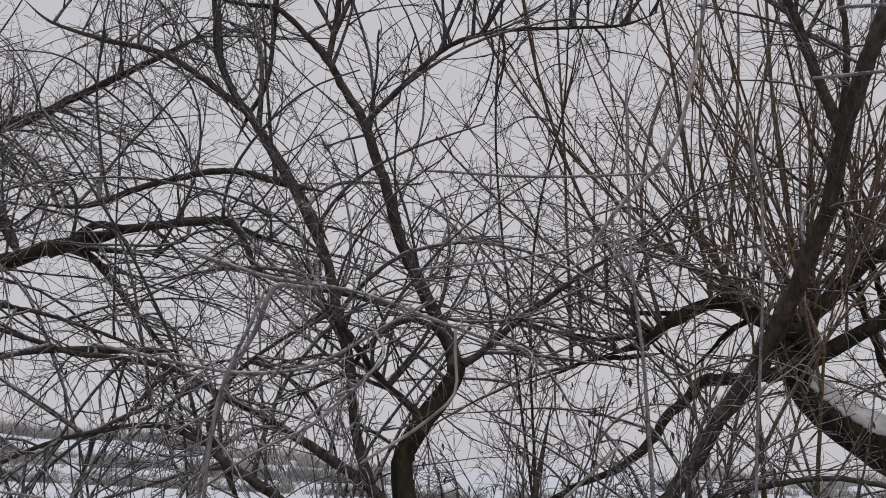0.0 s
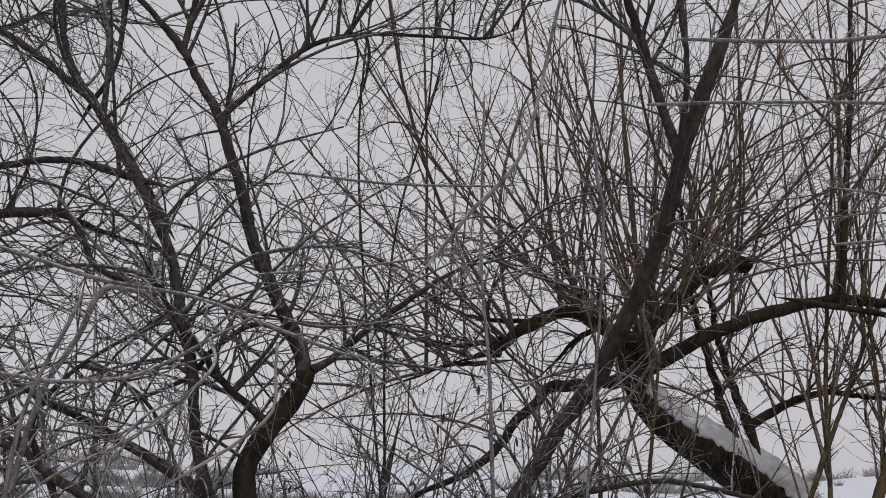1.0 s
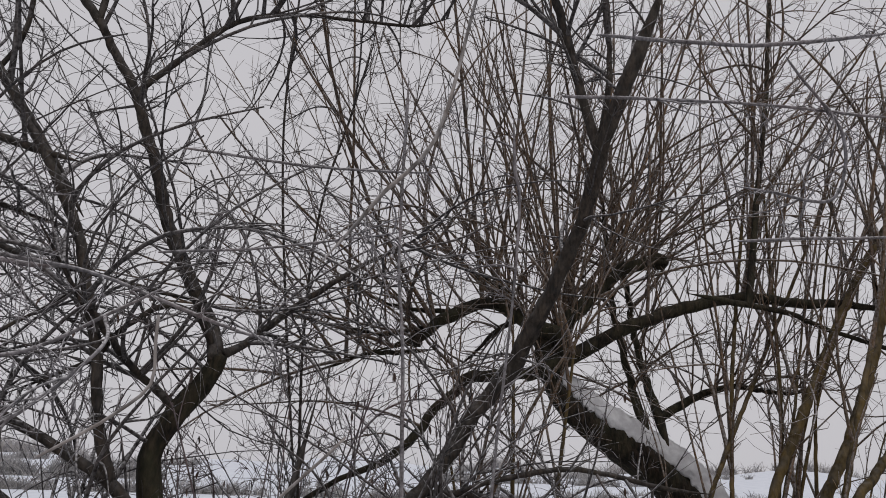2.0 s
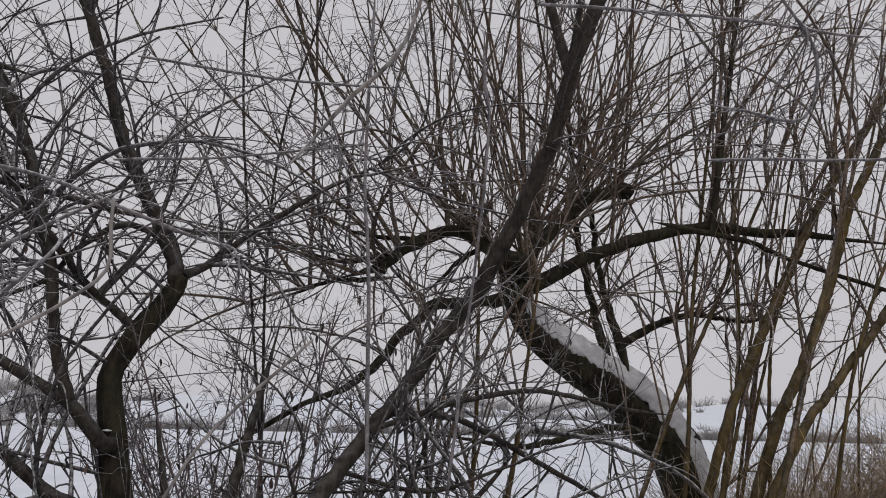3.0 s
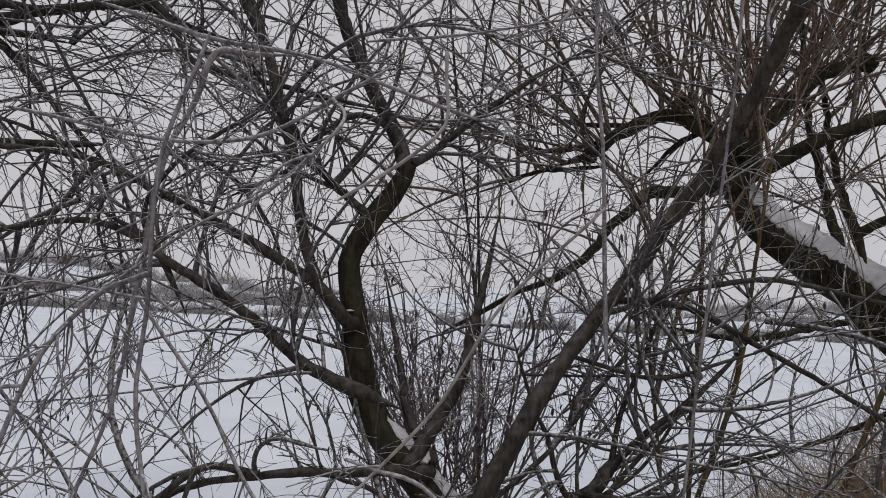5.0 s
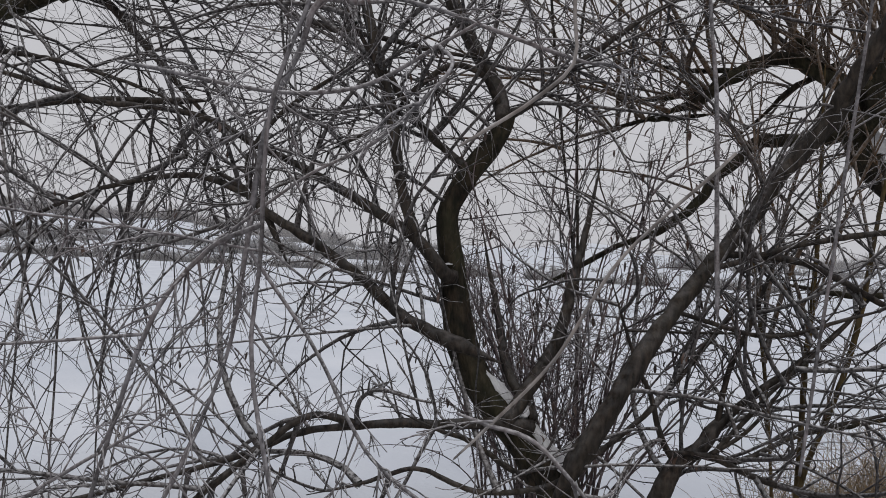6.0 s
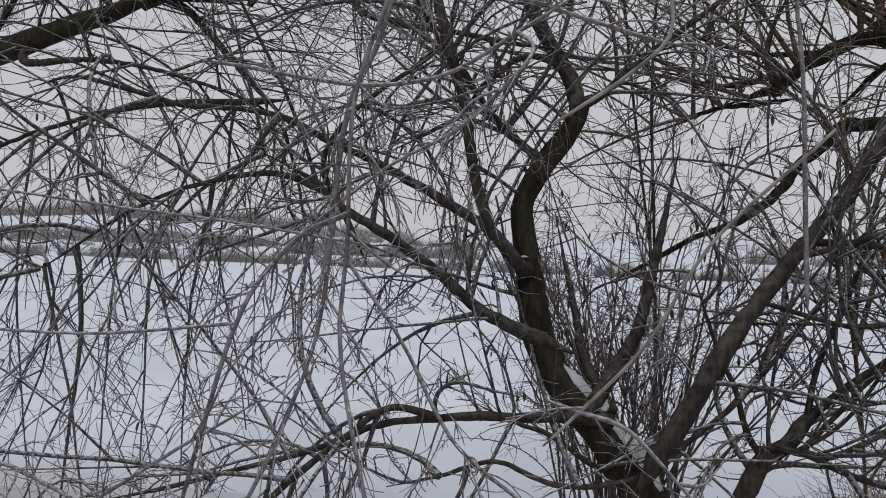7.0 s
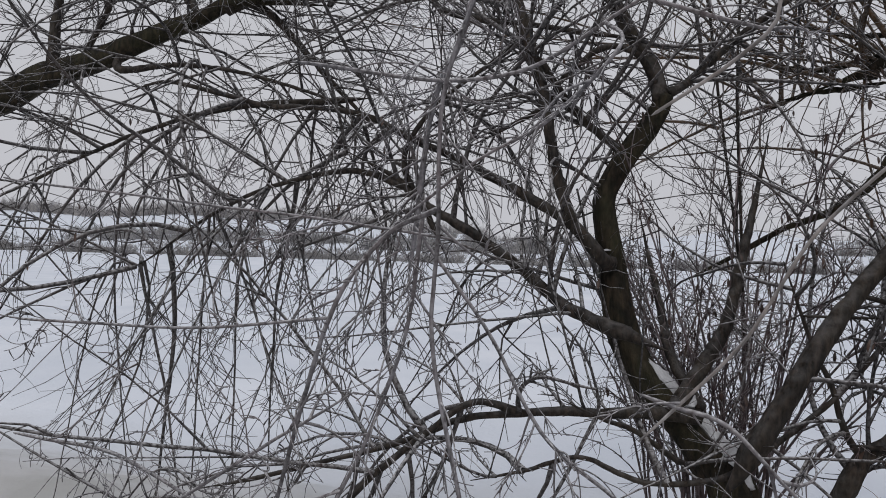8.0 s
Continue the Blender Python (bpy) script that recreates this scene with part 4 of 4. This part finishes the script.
FRONT_BOUGHS = [
    ("bough", "short", 13, [(-0.34, 2.10, 1.31, 0.006), (-0.44, 2.10, 1.24, 0.006), (-0.58, 2.10, 1.04, 0.006), (-0.71, 2.10, 0.58, 0.005)]),
    ("bough", "short", 13, [(-0.25, 2.60, 2.00, 0.009), (-0.36, 2.60, 2.00, 0.010), (-0.42, 2.60, 1.84, 0.009), (-0.50, 2.60, 1.65, 0.009), (-0.54, 2.60, 1.31, 0.009)]),
    ("bough", "short", 13, [(-0.58, 2.50, 2.08, 0.007), (-0.34, 2.50, 2.01, 0.007), (-0.04, 2.50, 1.96, 0.006), (0.34, 2.50, 1.83, 0.006)]),
    ("bough", "short", 13, [(-0.79, 2.40, 1.75, 0.006), (-0.42, 2.40, 1.69, 0.006), (-0.15, 2.40, 1.71, 0.006), (0.08, 2.40, 1.84, 0.005)]),
    ("bough", "short", 13, [(0.10, 2.20, 1.70, 0.005), (-0.07, 2.20, 1.53, 0.005), (-0.23, 2.20, 1.44, 0.004), (-0.43, 2.20, 1.29, 0.004)]),
    ("bough", "short", 13, [(-0.58, 2.10, 1.04, 0.005), (-0.95, 2.05, 1.00, 0.004), (-1.38, 2.00, 1.00, 0.004)]),
    ("bough", "short", 13, [(-0.35, 2.20, 1.25, 0.004), (-0.72, 2.20, 1.30, 0.004), (-1.17, 2.20, 1.34, 0.004), (-1.65, 2.20, 1.39, 0.004)]),
    ("bough", "short", 13, [(-0.39, 2.30, 1.22, 0.005), (-0.23, 2.30, 1.01, 0.005), (-0.08, 2.30, 0.76, 0.005), (0.09, 2.30, 0.63, 0.005)]),
    ("bough", "short", 13, [(-0.19, 2.00, 1.78, 0.005), (-0.26, 2.00, 1.55, 0.005), (-0.27, 2.00, 1.23, 0.005), (-0.27, 2.00, 1.00, 0.005), (-0.20, 2.00, 0.67, 0.005)]),
    ("bough", "short", 13, [(-0.38, 2.20, 1.25, 0.006), (-0.41, 2.20, 1.01, 0.005), (-0.50, 2.20, 0.76, 0.005), (-0.59, 2.20, 0.57, 0.005)]),
    ("bough", "short", 13, [(-1.00, 2.10, 0.54, 0.005), (-0.78, 2.10, 0.69, 0.005), (-0.60, 2.10, 0.80, 0.004)]),
    ("hoar", "bare", 0, [(0.38, 1.50, 1.61, 0.003), (0.38, 1.50, 1.54, 0.003), (0.33, 1.50, 1.49, 0.003), (0.29, 1.50, 1.46, 0.003)]),
    ("hoar", "short", 3, [(0.68, 2.00, 1.45, 0.004), (0.50, 2.00, 1.26, 0.004), (0.38, 2.00, 1.06, 0.004), (0.25, 2.00, 0.91, 0.004)]),
    ("bough", "short", 3, [(0.25, 2.00, 0.91, 0.005), (0.35, 2.00, 0.88, 0.005), (0.45, 2.00, 0.78, 0.004)]),
    ("hoar", "short", 5, [(1.08, 2.40, 2.98, 0.006), (0.96, 2.40, 2.47, 0.007), (0.79, 2.40, 2.24, 0.007), (0.72, 2.40, 2.14, 0.006)]),
    ("bough", "short", 13, [(0.14, 2.80, 2.13, 0.005), (0.46, 2.80, 2.17, 0.004), (0.78, 2.80, 2.23, 0.004)]),
    ("bough", "short", 13, [(-2.04, 2.60, 0.49, 0.006), (-1.69, 2.60, 0.47, 0.007), (-1.34, 2.60, 0.35, 0.006)]),
    ("bough", "short", 13, [(1.52, 2.60, 2.76, 0.006), (2.17, 2.70, 2.86, 0.006), (2.83, 2.80, 2.92, 0.006)]),
    ("bough", "short", 13, [(2.46, 2.70, 3.02, 0.006), (2.68, 2.77, 2.80, 0.007), (2.64, 2.83, 2.54, 0.007), (2.42, 2.90, 2.58, 0.006)]),
    ("bough", "short", 13, [(1.83, 3.00, 3.30, 0.008), (2.52, 3.10, 3.40, 0.010), (3.18, 3.20, 3.59, 0.009)]),
    ("bough", "short", 13, [(2.39, 3.00, 2.40, 0.007), (2.85, 3.10, 2.48, 0.007), (3.44, 3.20, 2.56, 0.005)]),
    ("bough", "short", 13, [(0.06, 3.40, 2.76, 0.006), (0.57, 3.40, 2.73, 0.006), (0.96, 3.40, 2.74, 0.005)]),
    ("bough", "short", 13, [(1.02, 3.60, 1.20, 0.010), (1.00, 3.67, 1.97, 0.009), (0.97, 3.73, 2.48, 0.008), (0.98, 3.80, 3.21, 0.009)]),
    ("bough", "short", 13, [(1.25, 3.20, 0.71, 0.006), (1.42, 3.20, 2.37, 0.006), (1.41, 3.20, 2.73, 0.008)]),
]
front_willow = empty("willow_tree", (-1.6, 1.0, ground_z(-1.6, 1.0)), "willow whose rimed grey boughs hang before the lake", "tree")


def root(table, foot):
    """Carries a trunk down into the ground."""
    kind, style, count, knots = table[0]
    x, y, z, r = knots[0]
    table[0] = (kind, style, count, [(*foot, r * 1.35)] + knots)


root(OLD_WILLOW, (0.68, 4.43, ground_z(0.68, 4.43) - 0.15))
root(POLLARD, (4.02, 6.13, ground_z(4.02, 6.13) - 0.2))
for table in (STEMS, SLENDER):
    for k, (kind, style, count, knots) in enumerate(table):
        # a stem runs on straight into the ground
        (x, y, z, r), (x2, _, z2, _) = knots[0], knots[1]
        bx = x - (x2 - x) / (z2 - z) * (z - ground_z(x, y)) * 0.8
        table[k] = (kind, style, count, [(bx, y, ground_z(bx, y) - 0.1, r * 1.1)] + knots)
for k in range(13):
    # more young stems of the clump, leaning over the bank
    bx, by, h, lean = rng.uniform(3.3, 5.6), rng.uniform(4.7, 6.2), rng.uniform(2.2, 4.2), rng.normal(0.28, 0.2)
    z0, r = ground_z(bx, by) - 0.1, rng.uniform(0.008, 0.018)
    STEMS.append(("stem", "rise", 4, [(bx, by, z0, r), (bx + lean * h * 0.35, by + rng.normal(0, 0.1), z0 + h * 0.5, r * 0.8), (bx + lean * h, by + rng.normal(0, 0.25), z0 + h, r * 0.45)]))
SIDE_WILLOW.insert(0, ("trunk", "bare", 0, [(-5.6, 4.5, ground_z(-5.6, 4.5) - 0.2, 0.24), (-5.55, 4.5, 0.6, 0.19), (-5.13, 4.5, 1.89, 0.145)]))
FRONT_BOUGHS.insert(0, ("trunk", "bare", 0, [(-1.9, -0.4, ground_z(-1.9, -0.4) - 0.1, 0.11), (-1.85, -0.2, 1.2, 0.09), (-1.5, 0.6, 2.6, 0.06), (-0.6, 1.8, 3.4, 0.04), (1.2, 2.4, 3.7, 0.03), (2.4, 2.8, 3.9, 0.02)]))

willow_shoots = plant(old_willow, OLD_WILLOW, TWIG, LIMB_BARK, 0.0085, "grey tangle of fine bare willow twigs")
plant(pollard, POLLARD, SHOOT, BARK, 0.0088, "brown tangle of fine pollard shoots")
plant(stem_clump, STEMS, SHOOT, STEM, 0.0078, "brown tangle of fine shoots")
plant(slender_willow, SLENDER, TWIG, LIMB_BARK, 0.005, "thin grey side twigs")
side_shoots = plant(side_willow, SIDE_WILLOW, TWIG, LIMB_BARK, 0.0064, "grey tangle of fine bare willow twigs")
plant(front_willow, FRONT_BOUGHS, RIMED, RIMED, 0.0046, "rimed grey side twigs", name="twig")


def burl(tree, at, size):
    """A knobbly pollard head with cut stubs."""
    bm = bmesh.new()
    bmesh.ops.create_icosphere(bm, subdivisions=4, radius=1.0)
    here = Vector(at)
    for v in bm.verts:
        c = v.co.copy()
        k = 1 + 0.35 * noise.noise(c * 1.6 + here * 3) + 0.22 * abs(noise.noise(c * 4.2 + here)) + 0.08 * noise.noise(c * 11)
        v.co = Vector((c.x * size[0], c.y * size[1], c.z * size[2])) * k + here - tree.location
    me = bpy.data.meshes.new("burl")
    bm.to_mesh(me)
    bm.free()
    me.polygons.foreach_set("use_smooth", np.ones(len(me.polygons), bool))
    me.materials.append(BARK)
    ob = new("burl", me)
    ob.parent = tree
    for _ in range(max(0, int(90 * size[0]) - 8)):
        d = unit(rng.normal(size=3) * np.array([1, 1, 0.8]) + np.array([0, -0.3, 0.4]))
        a = np.array(at) + d * np.array(size) * 0.8
        e = a + d * rng.uniform(0.06, 0.2)
        r = rng.uniform(0.012, 0.026)
        stub = mesh_object("stub", [wood([(*a, r * 1.2), (*((a + e) / 2 + rng.normal(0, 0.012, 3)), r), (*e, r * 0.8)])[1]], BARK, tree)
        stub.parent = ob


burl(pollard, (2.40, 6.14, 2.46), (0.12, 0.13, 0.16))
burl(pollard, (1.34, 6.21, 2.49), (0.06, 0.06, 0.06))
burl(pollard, (1.68, 6.13, 2.72), (0.055, 0.05, 0.05))
burl(pollard, (3.29, 5.93, 3.19), (0.07, 0.06, 0.06))

# ---------- mauve brush behind the old willow ----------
brush = empty("willow_brush", (0.35, 4.85, ground_z(0.35, 4.85)), "dense mauve-brown brush of thin upright shoots with withered leaves", "shrub")
groups, bearers = [], []
for k in range(50):
    bx, by = rng.normal(0.38, 0.14), rng.uniform(4.65, 5.2)
    lean = np.array([rng.normal(0.0, 0.3), rng.normal(0, 0.12)])
    h = rng.uniform(1.2, 2.7)
    z0 = ground_z(bx, by) - 0.05
    knots = [(bx, by, z0, 0.011), (bx + lean[0] * h * 0.4 + rng.normal(0, 0.05), by + lean[1] * h * 0.5, z0 + h * 0.5, 0.007), (bx + lean[0] * h, by + lean[1] * h, z0 + h, 0.004)]
    path, block = wood(knots)
    bearers.append(mesh_object("stem", [block], PURPLE, brush))
    groups.append(twigs_on(path, "bush", 4, 0.005, spread=(0.4, 1.0), scale=0.8))
attach_shoots(brush, groups, PURPLE, "shoot", 300, "fine mauve twigs", bearers)


def leaf_block(p, size):
    """A narrow curled leaf that hangs from p."""
    curl, turn, tilt = rng.uniform(-0.5, 0.5), rng.uniform(0, 6.28), rng.uniform(0, 0.5)
    rows = []
    for s in np.linspace(0, 1, 5):
        w = size * 0.17 * math.sin(math.pi * (0.12 + 0.8 * s))
        x = curl * size * math.sin(2.2 * s) + tilt * size * s
        for side in (-1, 0, 1):
            rows.append((side * w, x + abs(side) * w * 0.7, -size * s))
    v = np.array(rows)
    c, q = math.cos(turn), math.sin(turn)
    v = np.stack([v[:, 0] * c - v[:, 1] * q, v[:, 0] * q + v[:, 1] * c, v[:, 2]], 1) + p
    f = [(r * 3 + s, r * 3 + s + 1, r * 3 + s + 4, r * 3 + s + 3) for r in range(4) for s in range(2)]
    return v, f


def withered_leaves(tree, groups, count, size):
    """Withered leaves on the side twigs, each a part of its own."""
    spots = np.concatenate([levels[1][0][:, -1] for levels in groups if levels])
    near = spots[(spots[:, 2] > 0.3) & (spots[:, 2] < 2.2) & (spots[:, 1] < 5.2)]
    for p in near[rng.integers(0, len(near), count)]:
        mesh_object("leaf", [leaf_block(p, rng.uniform(*size))], LEAF, tree)


withered_leaves(brush, groups, 280, (0.03, 0.06))
withered_leaves(old_willow, willow_shoots, 70, (0.022, 0.05))
withered_leaves(side_willow, side_shoots, 30, (0.03, 0.055))

# ---------- snow lying on the wood, and a pale cut scar ---


def snow_ridge(name, knots, reach, thick, label, way=(0.5, -0.45, 1.0), gaps=0.6):
    """A ragged ridge of snow on the upper side of a limb."""
    line = spline(knots, 0.018)
    p, r = line[:, :3], line[:, 3]
    t = unit(np.gradient(p, axis=0))
    up = unit(np.array(way) - t * (t @ np.array(way))[:, None])
    side = np.cross(t, up)
    n, m = len(p), 23
    v = np.zeros((n, m, 3))
    for i in range(n):
        u = i / (n - 1)
        end = min(1, 8 * u, 8 * (1 - u))
        wob = 1 + 0.35 * noise.noise(Vector((i * 0.13, 5, 1)))
        for j in range(m):
            s = j / (m - 1) * 2 - 1
            ragged = reach * wob * (1 + 0.25 * noise.noise(Vector((i * 0.3, s * 2, 9))) + 0.22 * noise.noise(Vector((i * 0.9, s * 3, 14))))
            a = s * ragged * end ** 0.6
            h = thick * end * max(0.0, 1 - abs(s) ** 1.7) * (1 + 0.4 * noise.noise(Vector((i * 0.18, s * 1.5, 2)))) - 0.012 * abs(s) ** 4
            if noise.noise(Vector((i * 0.2, s * 2.4, 21))) > gaps:
                h = -0.03  # bark shows through
            h += 0.012 * noise.noise(Vector((i * 0.7, s * 6, 4))) + 0.006 * noise.noise(Vector((i * 1.7, s * 14, 6)))
            v[i, j] = p[i] + (side[i] * math.sin(a) + up[i] * math.cos(a)) * (r[i] * 0.97 + h)
    i, j = np.meshgrid(np.arange(n - 1), np.arange(m - 1), indexing="ij")
    a = (i * m + j).ravel()
    f = np.stack([a, a + 1, a + m + 1, a + m], 1)
    ob = mesh_object(name, [(v, f)], SNOW_CAP)
    ob.modifiers.new("depth", "SOLIDIFY").thickness = 0.01
    return tagged(ob, label, "snow")


def pale_patch(at, size, label):
    bm = bmesh.new()
    bmesh.ops.create_icosphere(bm, subdivisions=3, radius=1.0)
    for v in bm.verts:
        k = 1 + 0.45 * noise.noise(v.co * 1.5 + Vector(at) * 3) + 0.15 * noise.noise(v.co * 4.5)
        v.co = Vector((v.co.x * size[0], v.co.y * size[1], v.co.z * size[2] * (1 if v.co.z > 0 else 0.6))) * k
    me = bpy.data.meshes.new("pale_patch")
    bm.to_mesh(me)
    bm.free()
    me.polygons.foreach_set("use_smooth", np.ones(len(me.polygons), bool))
    me.materials.append(SNOW_CAP)
    ob = new("pale_patch", me)
    ob.location = at
    return tagged(ob, label, "snow")


snow_ridge("snow_ridge", POLLARD[0][3][1:], 0.85, 0.045, "thick ridge of old snow lying along the leaning pollard trunk", (0.8, -0.95, 1.0))
snow_ridge("snow_ridge", OLD_WILLOW[0][3][1:6], 0.34, 0.026, "thin ridge of snow along the foot of the crooked trunk", (0.9, -0.8, 0.8), 2.0)
pale_patch((0.49, 4.30, 0.27), (0.055, 0.045, 0.09), "patch of snow lodged in the fork of the old willow")
# the trunk's pale cut scar, built as a flat snow-coloured blob
pale_patch((-0.16, 4.297, 1.232), (0.022, 0.012, 0.006), "small pale cut scar on the rough bark")
pale_patch((0.24, 4.31, 0.50), (0.05, 0.035, 0.045), "small patch of snow on the crooked willow trunk")

# ---------- dry grass on the bank ----------


def grass_tuft(spots, height, blades):
    own = np.repeat(np.arange(len(spots)), blades)
    p = spots[own] + rng.normal(size=(len(own), 3)) * np.array([0.07, 0.07, 0])
    d = rng.normal(size=(len(own), 3)) * np.array([0.4, 0.4, 0.1]) + np.array([0, 0, 1])
    q, r = grow(p, d, height * rng.uniform(0.4, 1.1, len(own)), np.full(len(own), 0.0028), 5, np.array([0, 0, -0.35]), 0.6, 0.4)
    v, f = tubes(q, r, 3)
    ff = (f[None] + (np.arange(len(v)) * v.shape[1])[:, None, None]).reshape(-1, 4)
    ob = mesh_object("dry_grass", [(v.reshape(-1, 3), ff)], GRASS)
    tagged(ob, "tawny dry grass standing out of the snowy bank", "grass", "", "stuff")


for x0, x1, y0, y1, tufts, height in ((2.2, 3.4, 4.9, 7.2, 42, 0.7), (3.3, 6.5, 4.9, 7.2, 190, 1.1), (1.5, 2.4, 5.2, 6.3, 16, 0.55)):
    gx, gy = rng.uniform(x0, x1, tufts), rng.uniform(y0, y1, tufts)
    grass_tuft(np.stack([gx, gy, ground_height(gx, gy) - 0.03], 1), height, 26)
